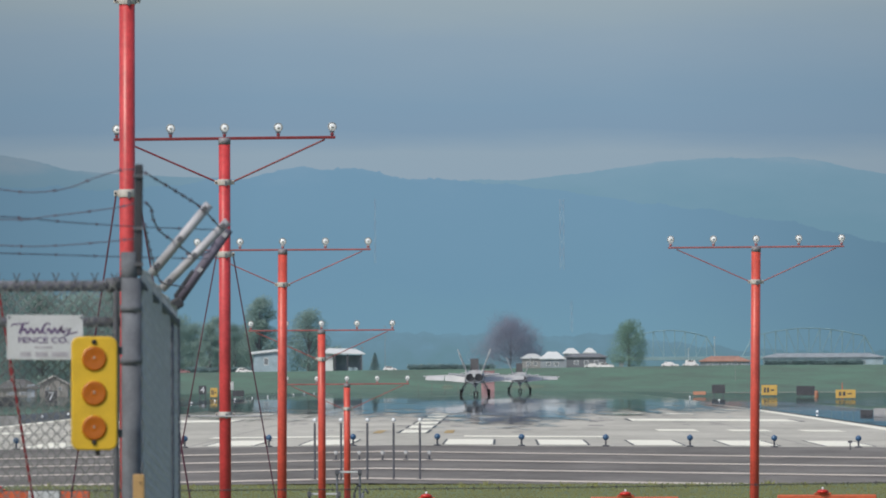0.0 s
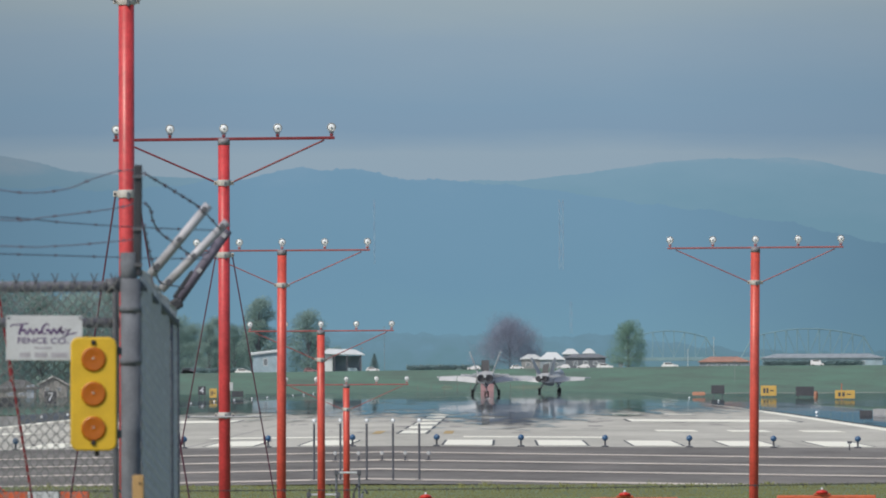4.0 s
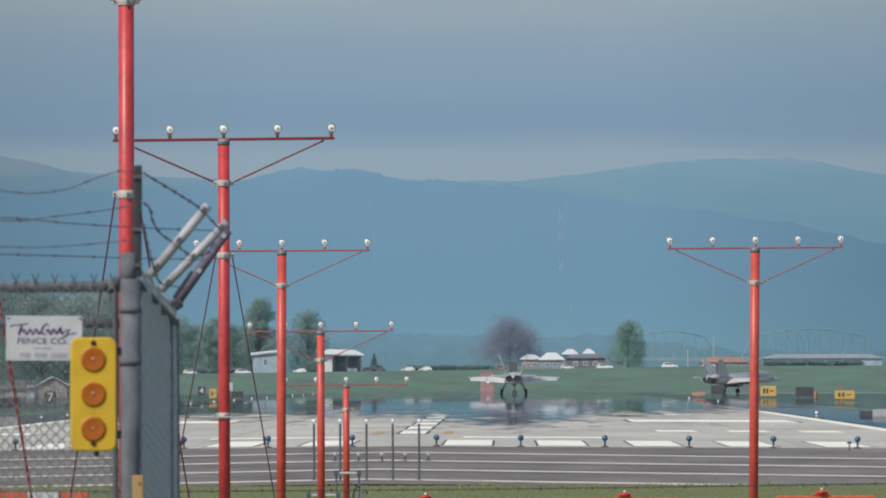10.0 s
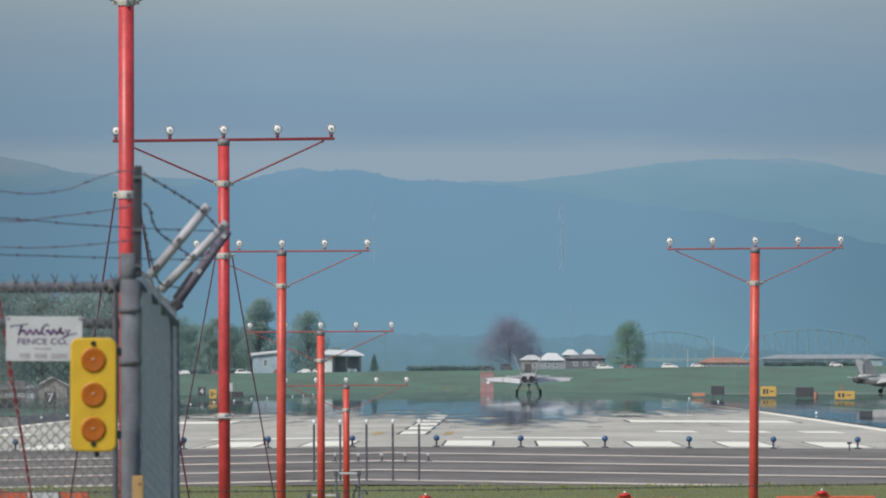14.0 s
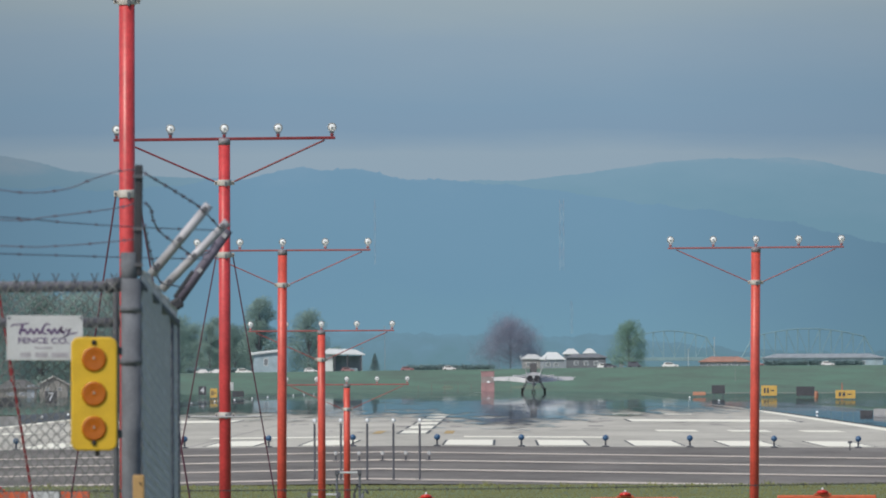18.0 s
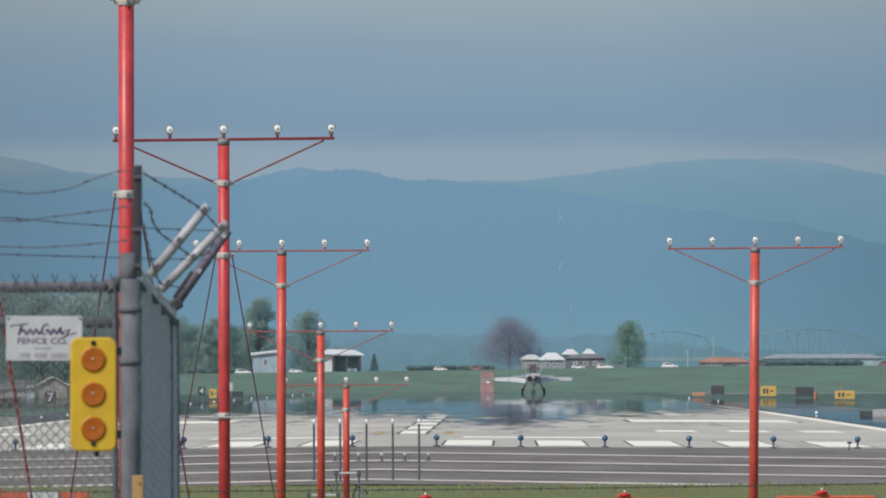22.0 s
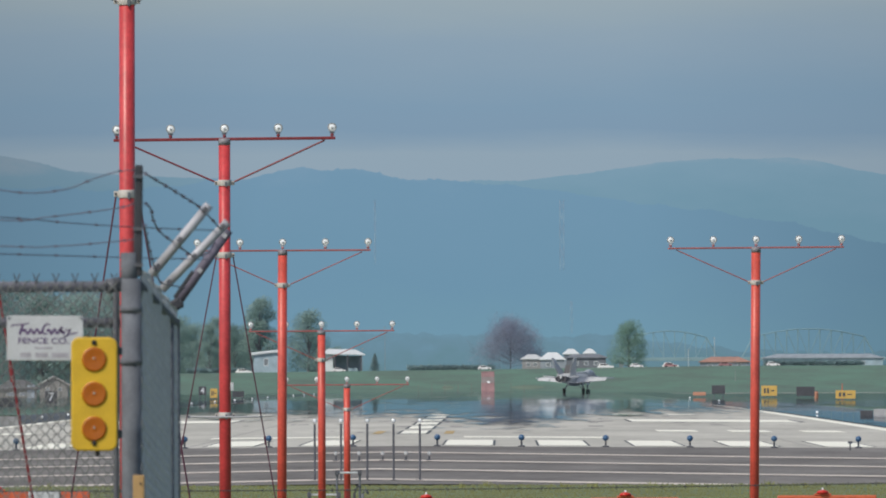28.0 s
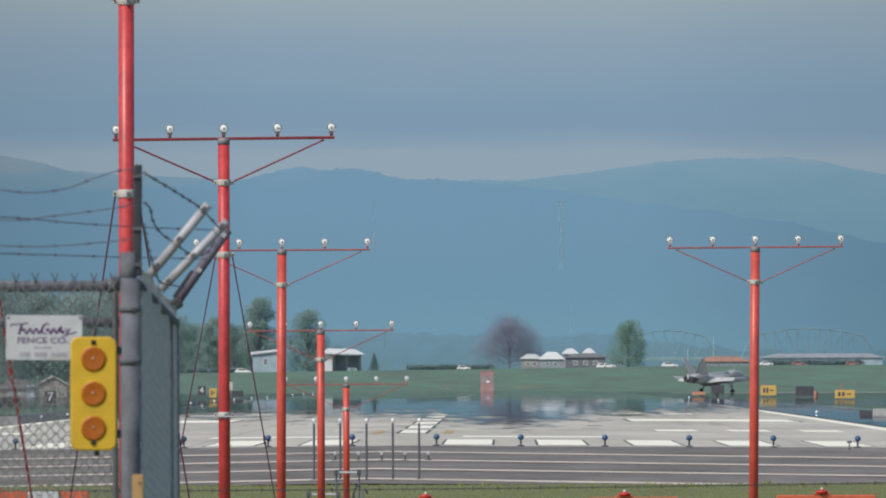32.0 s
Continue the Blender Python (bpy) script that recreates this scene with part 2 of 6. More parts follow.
def mirage_material(skew, start, reach=520.0, most=0.92, blur=0.014):
    """Stands for hot air over the tarmac: a mirror sheet at grazing angles that breaks up into long thin streaks
    towards its near edge.
    """
    m = bpy.data.materials.new("heat_mirage")
    m.use_nodes = True
    n, l = m.node_tree.nodes, m.node_tree.links
    n.remove(n["Principled BSDF"])
    co, sep = n.new("ShaderNodeTexCoord"), n.new("ShaderNodeSeparateXYZ")
    l.new(co.outputs["Object"], sep.inputs[0])

    def math_node(op, a, b):
        k = n.new("ShaderNodeMath")
        k.operation = op
        for i, v in enumerate((a, b)):
            if isinstance(v, float):
                k.inputs[i].default_value = v
            else:
                l.new(v, k.inputs[i])
        return k.outputs[0]

    def ramp(v, a, b, c, d):
        k = n.new("ShaderNodeMapRange")
        for i, x in enumerate((a, b, c, d)):
            k.inputs[i + 1].default_value = x
        l.new(v, k.inputs[0])
        return k.outputs[0]

    # noise drawn out with distance, so streaks look equally thin from the camera
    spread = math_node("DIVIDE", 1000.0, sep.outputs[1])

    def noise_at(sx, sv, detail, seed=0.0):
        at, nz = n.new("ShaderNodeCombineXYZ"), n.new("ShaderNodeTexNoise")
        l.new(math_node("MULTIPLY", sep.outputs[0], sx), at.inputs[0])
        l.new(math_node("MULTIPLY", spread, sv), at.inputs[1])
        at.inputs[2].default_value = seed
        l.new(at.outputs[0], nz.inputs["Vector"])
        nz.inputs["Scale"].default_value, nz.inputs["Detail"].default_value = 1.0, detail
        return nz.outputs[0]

    east = math_node("ADD", ramp(sep.outputs[0], 1.8, 5.0, 0.0, skew * 2.2), math_node("MULTIPLY", math_node("MAXIMUM", math_node("SUBTRACT", sep.outputs[0], 1.8), 0.0), skew * 0.3))
    west = math_node("ADD", ramp(sep.outputs[0], -4.6, -1.0, skew * 3.0, 0.0), math_node("MULTIPLY", math_node("MAXIMUM", math_node("SUBTRACT", -4.0, sep.outputs[0]), 0.0), skew * 0.06))
    near = math_node("ADD", east, west)
    far = ramp(math_node("SUBTRACT", sep.outputs[1], near), start, start + reach, -0.34, 0.34)
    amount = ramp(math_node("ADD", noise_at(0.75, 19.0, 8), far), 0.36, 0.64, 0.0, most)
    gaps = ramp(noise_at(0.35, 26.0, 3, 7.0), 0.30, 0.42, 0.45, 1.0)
    amount = math_node("MULTIPLY", amount, gaps)
    # mirror tilt set by distance to fit reflections to the camera's view; ripples on it
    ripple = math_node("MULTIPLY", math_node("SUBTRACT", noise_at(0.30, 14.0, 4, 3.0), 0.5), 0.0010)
    bend = ramp(sep.outputs[1], 1500.0, 2150.0, 0.00075, 0.00032)
    tilt = math_node("MULTIPLY", math_node("ADD", ripple, bend), -1.0)
    nv = n.new("ShaderNodeCombineXYZ")
    nv.inputs[2].default_value = 1.0
    l.new(tilt, nv.inputs[1])
    g = n.new("ShaderNodeBsdfGlossy")
    g.inputs["Color"].default_value = (0.92, 0.94, 0.97, 1)
    g.inputs["Roughness"].default_value = blur
    l.new(nv.outputs[0], g.inputs["Normal"])
    tr, mix = n.new("ShaderNodeBsdfTransparent"), n.new("ShaderNodeMixShader")
    l.new(amount, mix.inputs[0])
    l.new(tr.outputs[0], mix.inputs[1])
    l.new(g.outputs[0], mix.inputs[2])
    l.new(mix.outputs[0], n["Material Output"].inputs[0])
    return m


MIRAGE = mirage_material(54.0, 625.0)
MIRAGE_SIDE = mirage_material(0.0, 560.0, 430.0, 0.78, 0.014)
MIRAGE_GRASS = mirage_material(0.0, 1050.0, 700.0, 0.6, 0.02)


# ---- mesh tools ----
def mesh_part(name, verts, faces, material, parent=None, label="", smooth=False, kind=""):
    me = bpy.data.meshes.new(name)
    me.from_pydata([tuple(v) for v in verts], [], [tuple(f) for f in faces])
    me.materials.append(material)
    if smooth:
        me.polygons.foreach_set("use_smooth", [True] * len(me.polygons))
    ob = new(name, me)
    ob.parent = parent
    return tagged(ob, label=label, kind=kind)


def part(name, bm, material, parent=None, label="", smooth=False):
    """Links a bmesh as one mesh object under a thing or a part."""
    me = bpy.data.meshes.new(name)
    bmesh.ops.recalc_face_normals(bm, faces=bm.faces[:])
    bm.to_mesh(me)
    bm.free()
    me.materials.append(material)
    if smooth:
        me.polygons.foreach_set("use_smooth", [True] * len(me.polygons))
    ob = new(name, me)
    ob.parent = parent
    return tagged(ob, label=label)


def thing(name, m, label, category, group="", kind=""):
    ob = new(name)
    ob.empty_display_size = 0.2
    ob.matrix_basis = m
    return tagged(ob, label, category, group, kind)


def box(bm, c, s, rot=(0, 0, 0), bevel=0.0):
    r = bmesh.ops.create_cube(bm, size=1.0, matrix=pose(*c, *rot) @ Matrix.Diagonal((*s, 1)))
    if bevel:
        es = list({e for v in r["verts"] for e in v.link_edges})
        bmesh.ops.bevel(bm, geom=es, offset=bevel, segments=2, affect="EDGES", profile=0.5)
    return bm


def tube(bm, pts, r, n=8, r1=None, cap=True):
    """A round bar along a line of points."""
    pts = [Vector(p) for p in pts]
    rings = []
    for i, p in enumerate(pts):
        d = (pts[min(i + 1, len(pts) - 1)] - pts[max(i - 1, 0)]).normalized()
        u = d.cross(Vector((0, 0, 1)) if abs(d.z) < 0.9 else Vector((1, 0, 0))).normalized()
        v = d.cross(u)
        f = r if r1 is None else r + (r1 - r) * i / (len(pts) - 1)
        rings.append([bm.verts.new(p + u * f * math.cos(2 * math.pi * k / n) + v * f * math.sin(2 * math.pi * k / n)) for k in range(n)])
    for a, b in zip(rings, rings[1:]):
        for k in range(n):
            bm.faces.new((a[k], a[(k + 1) % n], b[(k + 1) % n], b[k]))
    if cap:
        bm.faces.new(rings[0][::-1])
        bm.faces.new(rings[-1])
    return bm


def lathe(bm, profile, n=16, m=Matrix()):
    """Turns (radius, height) pairs round z."""
    rings = [[bm.verts.new(m @ Vector((r * math.cos(2 * math.pi * k / n), r * math.sin(2 * math.pi * k / n), z))) for k in range(n)] for r, z in profile]
    for a, b in zip(rings, rings[1:]):
        for k in range(n):
            bm.faces.new((a[k], a[(k + 1) % n], b[(k + 1) % n], b[k]))
    bm.faces.new(rings[0][::-1])
    bm.faces.new(rings[-1])
    return bm


def loft(bm, sections, cap=True):
    rings = [[bm.verts.new(p) for p in s] for s in sections]
    n = len(rings[0])
    for a, b in zip(rings, rings[1:]):
        for k in range(n):
            bm.faces.new((a[k], a[(k + 1) % n], b[(k + 1) % n], b[k]))
    if cap:
        bm.faces.new(rings[0][::-1])
        bm.faces.new(rings[-1])
    return bm


def slab(bm, outline, thick, m=Matrix()):
    """A flat plate of that outline (x, y), thinner at its rim."""
    c = Vector((sum(p[0] for p in outline) / len(outline), sum(p[1] for p in outline) / len(outline), 0))
    top = [Vector((x, y, 0)).lerp(c, 0.06) + Vector((0, 0, thick / 2)) for x, y in outline]
    rim = [Vector((x, y, 0)) for x, y in outline]
    low = [Vector((p.x, p.y, -thick / 2)) for p in top]
    return loft(bm, [[m @ p for p in s] for s in (low, rim, top)])


B = bmesh.new


# ---- the land ----
def rise(y):
    """The runway's long slope beyond the threshold."""
    return 1.6 * (1 - math.exp(-(y - 600) / 1700)) if y > 600 else 0.0


def lerp_table(table, v):
    for (a, za), (b, zb) in zip(table, table[1:]):
        if v <= b:
            return za + (zb - za) * max(0.0, (v - a) / (b - a))
    return table[-1][1]


def crown(x, y):
    """How far the paving falls off sideways."""
    return 0.008 * min(abs(x - MID), 40)


NEAR = [(-400, 0.4), (0, 0.4), (60, 0.36), (80, 0.30), (120, 0.0), (200, -0.5), (300, -0.88), (400, -0.9), (440, -0.80), (478, -0.58), (600, -0.02)]


LIP = 0.35          # the levee's outer edge stands this much above the road on it


def dip(x, y):
    """The levee's crest falls off to the west."""
    return min(1.6, max(0.0, (62 - x) * 0.0112)) * min(1.0, max(0.0, (y - 4000) / 370))


def land(x, y):
    if y < 600:
        z = lerp_table(NEAR, y)
        return z - 0.03
    z = rise(y) - 0.06 - crown(x, y)
    if y > 2760:
        z = lerp_table([(2760, rise(2760) - 0.3), (2900, 1.1), (4180, 1.2), (4374, 7.15), (4382, 7.15), (4390, 7.15 - LIP), (4440, 7.2 - LIP), (4560, 6.0 - LIP), (6000, 5.0)], y) - dip(x, y)
    return z


def build_ground():
    ys = [-400, -100, 0, 30, 60, 80, 100, 120, 160, 200, 250, 300, 350, 400, 420, 440, 460, 470, 473, 478, 500, 540, 570, 600]
    ys += list(range(650, 2760, 50)) + [2760, 2830, 2900, 3400, 3900, 4180, 4374, 4382, 4390, 4440, 4560, 4950]
    xs = [-3000, -1500, -700, -300, -150, -80, -45, -30, MID - 20, MID, MID + 20, 25, 40, 60, 90, 150, 300, 700, 1500, 3000]
    verts = [(x, y, land(x, y) - (0.22 if 472 < y < 2760 and abs(x - MID) < HALF + 8 else 0.8 if y > 2770 else 0)) for y in ys for x in xs]
    k = len(xs)
    faces = [(j * k + i, j * k + i + 1, (j + 1) * k + i + 1, (j + 1) * k + i) for j in range(len(ys) - 1) for i in range(k - 1)]
    g = mesh_part("ground", verts, faces, GRASS, smooth=True)
    tagged(g, "wide mown airfield grass", "ground", kind="structure")
    rows = [2738] + list(range(2740, 4370, 20)) + [4374, 4378, 4382, 4386, 4390] + list(range(4400, 4560, 20))
    wide = [-900 + 30 * i for i in range(61)]
    verts = [(x, y, (land(x, y) if y > 2760 else surface(x, y)) + 0.05 + 0.12 * noise.noise(Vector((x * 0.02, y * 0.02, 0))) * (y > 2760 and not 4150 < y < 4270) - 1.5 * (y < 2739)) for y in rows for x in wide]
    k = len(wide)
    faces = [(j * k + i, j * k + i + 1, (j + 1) * k + i + 1, (j + 1) * k + i) for j in range(len(rows) - 1) for i in range(k - 1)]
    tagged(mesh_part("levee", verts, faces, HAZYGRASS, smooth=True), "long green grassy levee beyond the runway", "levee", kind="structure")


def levee_patches():
    """A pale dirt track on the levee's near foot, and a patch added to stand for pale gear by the hut."""
    levee = bpy.data.objects["levee"]
    for x0, x1, y, depth in ((2.3, 10.5, 4206, 34), (-15.5, -12.5, 4208, 40)):
        verts = []
        for i in range(9):
            x = x0 + (x1 - x0) * i / 8
            half = depth * 0.5 * (0.25 + 0.75 * math.sin(math.pi * (i + 0.4) / 8.8))
            verts += [(x, yy, land(x, yy) + 0.08) for yy in (y - half, y, y + half)]
        faces = [(3 * i + k, 3 * i + 3 + k, 3 * i + 4 + k, 3 * i + 1 + k) for i in range(8) for k in range(2)]
        mesh_part("pale_patch", verts, faces, PATCHTONE, levee, "pale patch: dirt track, and gear by the hut")


def strip(name, y0, y1, x0, x1, lift, material, label, category, step=25.0, cols=None):
    """A paved strip that follows the runway's slope and crown."""
    n = max(1, round((y1 - y0) / step))
    xs = cols or [x0, x1]
    verts = []
    for j in range(n + 1):
        y = y0 + (y1 - y0) * j / n
        base = rise(y) if y > 600 else lerp_table(NEAR, y) + 0.02
        verts += [(x, y, base - crown(x, y) + lift) for x in xs]
    k = len(xs)
    faces = [(j * k + i, j * k + i + 1, (j + 1) * k + i + 1, (j + 1) * k + i) for j in range(n) for i in range(k - 1)]
    ob = mesh_part(name, verts, faces, material)
    return tagged(ob, label, category, kind="structure")


def surface(x, y):
    base = rise(y) if y > 600 else lerp_table(NEAR, y) + 0.02
    return base - crown(x, y)


def mark(parent, name, material, corners, lift=0.012):
    """A painted mark: a quadrilateral of plan corners, cut lengthwise so that it follows the slope."""
    (ax, ay), (bx, by), (cx, cy), (dx, dy) = corners
    n = max(1, int(max(abs(ay - dy), abs(by - cy)) / 15))
    verts = []
    for j in range(n + 1):
        f = j / n
        for px, py in ((ax + (dx - ax) * f, ay + (dy - ay) * f), (bx + (cx - bx) * f, by + (cy - by) * f)):
            verts.append((px, py, surface(px, py) + lift))
    faces = [(2 * j, 2 * j + 1, 2 * j + 3, 2 * j + 2) for j in range(n)]
    return mesh_part(name, verts, faces, material, parent)


def rect(x0, x1, y0, y1):
    return ((x0, y0), (x1, y0), (x1, y1), (x0, y1))


def build_paving():
    runway = strip("runway", 600, 2740, 0, 0, 0.0, CONC, "pale worn concrete runway with white markings", "runway",
                   cols=[MID - HALF, MID - 10, MID, MID + 10, MID + HALF])
    pad = strip("blast_pad", 470, 599.9, 0, 0, 0.0, PAD, "dark asphalt blast pad with faded chevrons", "pavement", step=10,
                cols=[MID - HALF - 8, MID - 10, MID, MID + 10, MID + HALF + 8])
    strip("shoulder", 600, 2740, MID + HALF, MID + HALF + 8, -0.02, SHOULDER, "dark asphalt runway shoulder", "pavement")
    strip("shoulder", 600, 2740, MID - HALF - 7, MID - HALF, -0.02, SHOULDER, "dark asphalt runway shoulder", "pavement")
    strip("taxiway", 2575, 2690, MID + HALF + 8, 260, -0.02, TAXI, "asphalt taxiway leading off the runway", "taxiway")
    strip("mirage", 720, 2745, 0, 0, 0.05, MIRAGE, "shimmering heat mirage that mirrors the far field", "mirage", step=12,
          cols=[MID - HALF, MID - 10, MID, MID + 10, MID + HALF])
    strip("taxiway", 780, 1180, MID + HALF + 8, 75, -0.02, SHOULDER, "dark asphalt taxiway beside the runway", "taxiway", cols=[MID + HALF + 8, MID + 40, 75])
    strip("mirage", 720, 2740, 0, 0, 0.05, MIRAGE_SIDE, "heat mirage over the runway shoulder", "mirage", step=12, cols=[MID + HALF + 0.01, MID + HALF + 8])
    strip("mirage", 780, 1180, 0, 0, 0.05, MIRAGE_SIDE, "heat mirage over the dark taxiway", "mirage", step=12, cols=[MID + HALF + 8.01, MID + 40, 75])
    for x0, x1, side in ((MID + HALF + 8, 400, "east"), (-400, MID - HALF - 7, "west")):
        strip("infield", 1180, 2740, 0, 0, -0.035, HAZYGRASS, "wide green infield grass beside the runway", "grass", cols=[x0, max(x0, min(x1, MID + (40 if side == "east" else -40))), x1])
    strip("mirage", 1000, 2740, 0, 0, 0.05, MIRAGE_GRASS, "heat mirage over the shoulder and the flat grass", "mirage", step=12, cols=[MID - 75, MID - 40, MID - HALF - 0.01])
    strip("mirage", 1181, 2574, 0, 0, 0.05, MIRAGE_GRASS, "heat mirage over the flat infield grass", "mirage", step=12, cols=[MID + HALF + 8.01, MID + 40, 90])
    # threshold bars
    for side in (-1, 1):
        for i in range(6):
            a = MID + side * (1.75 + i * 3.5)
            mark(runway, "threshold_bar", PAINT, rect(min(a, a + side * 1.78), max(a, a + side * 1.78), 607, 652))
            for b in (a, a + side * 1.78):
                mark(runway, "bar_border", SHOULDER, rect(b - 0.09, b + 0.09, 606, 653), 0.009)
        a, b = MID + side * 2.3, MID + side * 8.1
        mark(runway, "designation_mark", PAINT, rect(min(a, b), max(a, b), 676, 690))
        for i in range(3):
            a = MID + side * (11 + i * 3.35)
            mark(runway, "touchdown_bar", PAINT, rect(min(a, a + side * 1.83), max(a, a + side * 1.83), 752, 775))
        for i in range(2):
            a = MID + side * (11 + i * 3.35)
            mark(runway, "touchdown_bar", PAINT, rect(min(a, a + side * 1.83), max(a, a + side * 1.83), 1058, 1081))
        a, b = MID + side * 11.0, MID + side * 20.2
        mark(runway, "aiming_mark", PAINT, rect(min(a, b), max(a, b), 905, 950))
        for c in (a, b):
            mark(runway, "bar_border", SHOULDER, rect(c - 0.2, c + 0.2, 903, 952), 0.009)
        a, b = MID + side * (HALF - 1.1), MID + side * (HALF - 0.2)
        mark(runway, "edge_line", PAINT, rect(min(a, b), max(a, b), 602, 2740))
        a = MID + side * 1.55
        mark(runway, "guide_mark", TAN, rect(a - 0.2, a + 0.2, 715, 750))
    for y in range(716, 2700, 61):
        mark(runway, "centreline_stripe", PAINT, rect(MID - 0.56, MID + 0.56, y, y + 36.6))
        if y < 1000:
            mark(runway, "stripe_border", SHOULDER, rect(MID - 0.70, MID + 0.70, y - 2.5, y + 39), 0.009)
    # slab joints; worn rubber, which also paints the mirage's dark near-edge streaks
    for off in (-15.2, -7.6, 15.2):
        mark(runway, "slab_joint", STREAKGREY, rect(MID + off - 0.035, MID + off + 0.035, 602, 1000), 0.006)
    for y in range(620, 1000, 30):
        mark(runway, "slab_joint", STREAKGREY, rect(MID - HALF, MID + HALF, y, y + 0.8), 0.005)
    rnd = random.Random(5)
    for i in range(150):
        x, y = MID + rnd.gauss(3, 8), rnd.triangular(720, 1150, 980)
        mark(runway, "tyre_and_mirage_streak", STREAKGREY, rect(x, x + rnd.uniform(0.2, 0.9), y, y + rnd.uniform(4, 16)), 0.008)
    for apex in (575, 544.5, 514, 484):
        for side in (-1, 1):
            e = MID + side * (HALF + 5)
            d = HALF + 5
            mark(pad, "chevron", CHEV, ((MID, apex), (MID, apex - 4.2), (e, apex - d - 4.2), (e, apex - d)), 0.015)
    mark(pad, "threshold_line", PAINT, rect(MID - HALF - 6, MID + HALF + 6, 595.2, 599.6), 0.015)
    strip("grass_edge_line", 467.8, 470.2, MID - HALF - 8, MID + HALF + 8, 0.03, CHEV, "pale edge of the asphalt pad beside the grass", "trim")


def build_distance():
    # cloud bank behind everything
    n = 60
    verts, faces = [], []
    for i in range(n + 1):
        a = -1.2 + 2.4 * i / n
        verts += [(math.sin(a) * 4930, math.cos(a) * 4930, -60), (math.sin(a) * 4930, math.cos(a) * 4930, 620)]
    faces = [(2 * i, 2 * i + 2, 2 * i + 3, 2 * i + 1) for i in range(n)]
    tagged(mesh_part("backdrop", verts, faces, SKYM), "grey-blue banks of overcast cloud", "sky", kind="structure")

    def ridge(name, y0, grow, crest, material, wob):
        step, rows = 0.75, 7
        xs = [-900 + step * i for i in range(int(1800 / step) + 1)]
        verts = []
        for j in range(rows):
            f = j / (rows - 1)
            for x in xs:
                h = lerp_table(crest, x / grow) * grow
                jag = wob * (noise.noise(Vector((x * 0.09, y0, 0))) + 0.7 * abs(noise.noise(Vector((x * 0.41, y0, 3)))) + 0.55 * abs(noise.noise(Vector((x * 1.15, y0, 7)))))
                fold = noise.noise(Vector((x * 0.02, f * 3, y0 * 0.01))) * 14
                verts.append((x, y0 - (1 - f) * 60 + fold * 0.6, (h + jag) * math.sin(f * math.pi / 2) ** 0.9 + 2 * (1 - f)))
        k = len(xs)
        faces = [(j * k + i, j * k + i + 1, (j + 1) * k + i + 1, (j + 1) * k + i) for j in range(rows - 1) for i in range(k - 1)]
        tagged(mesh_part(name, verts, faces, material, smooth=True), "blue wooded hills, their haze painted into the glow", "hills", kind="structure")

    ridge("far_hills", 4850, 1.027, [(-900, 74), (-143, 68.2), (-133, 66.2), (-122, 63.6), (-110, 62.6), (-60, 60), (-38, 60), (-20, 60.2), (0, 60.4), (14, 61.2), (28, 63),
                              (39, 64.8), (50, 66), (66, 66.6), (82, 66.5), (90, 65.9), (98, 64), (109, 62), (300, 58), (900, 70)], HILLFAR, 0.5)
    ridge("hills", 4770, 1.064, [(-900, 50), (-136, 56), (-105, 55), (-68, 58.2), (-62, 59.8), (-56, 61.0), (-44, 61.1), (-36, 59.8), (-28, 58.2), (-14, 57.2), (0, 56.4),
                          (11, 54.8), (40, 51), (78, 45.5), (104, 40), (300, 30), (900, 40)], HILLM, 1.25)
    # woods below the hills, haze painted into their glowing colours
    crest = [(-900, 26), (-130, 25), (-100, 23.5), (-92, 20.5), (-78, 17.6), (-64, 17), (-50, 16.4), (-38, 15.4), (-5, 14.8), (10, 14.4), (30, 14.6), (45, 12.0), (60, 10.5), (95, 10.0), (300, 13), (900, 20)]
    xs = [-420 + 0.8 * i for i in range(1051)]
    verts = []
    for j in range(6):
        f = j / 5
        for x in xs:
            h = (lerp_table(crest, x / 1.14) - 2.17) * 1.14 + 2.17
            top = abs(noise.noise(Vector((x * 0.22, 1.5, 0)))) * 1.6 + abs(noise.noise(Vector((x * 0.7, 4.5, 0)))) * 0.7 - 0.6
            bulge = 5 * noise.noise(Vector((x * 0.3, f * 4, 2)))
            verts.append((x, 4625 + f * 50 + bulge, 3 + (h + top * f - 3) * math.sin(f * math.pi / 2)))
    k = len(xs)
    faces = [(j * k + i, j * k + i + 1, (j + 1) * k + i + 1, (j + 1) * k + i) for j in range(5) for i in range(k - 1)]
    tagged(mesh_part("far_woods", verts, faces, WOODS), "blue-green woods below the hills, haze painted into their glow", "woods", kind="structure")


# ---- approach lights ----
GUYDARK = mat("almost_black_red_paint", (0.085, 0.022, 0.045), 0.5, scale=3.0)


BRACEDARK = mat("blackened_red_paint", (0.03, 0.016, 0.026), 0.6, scale=3.0)


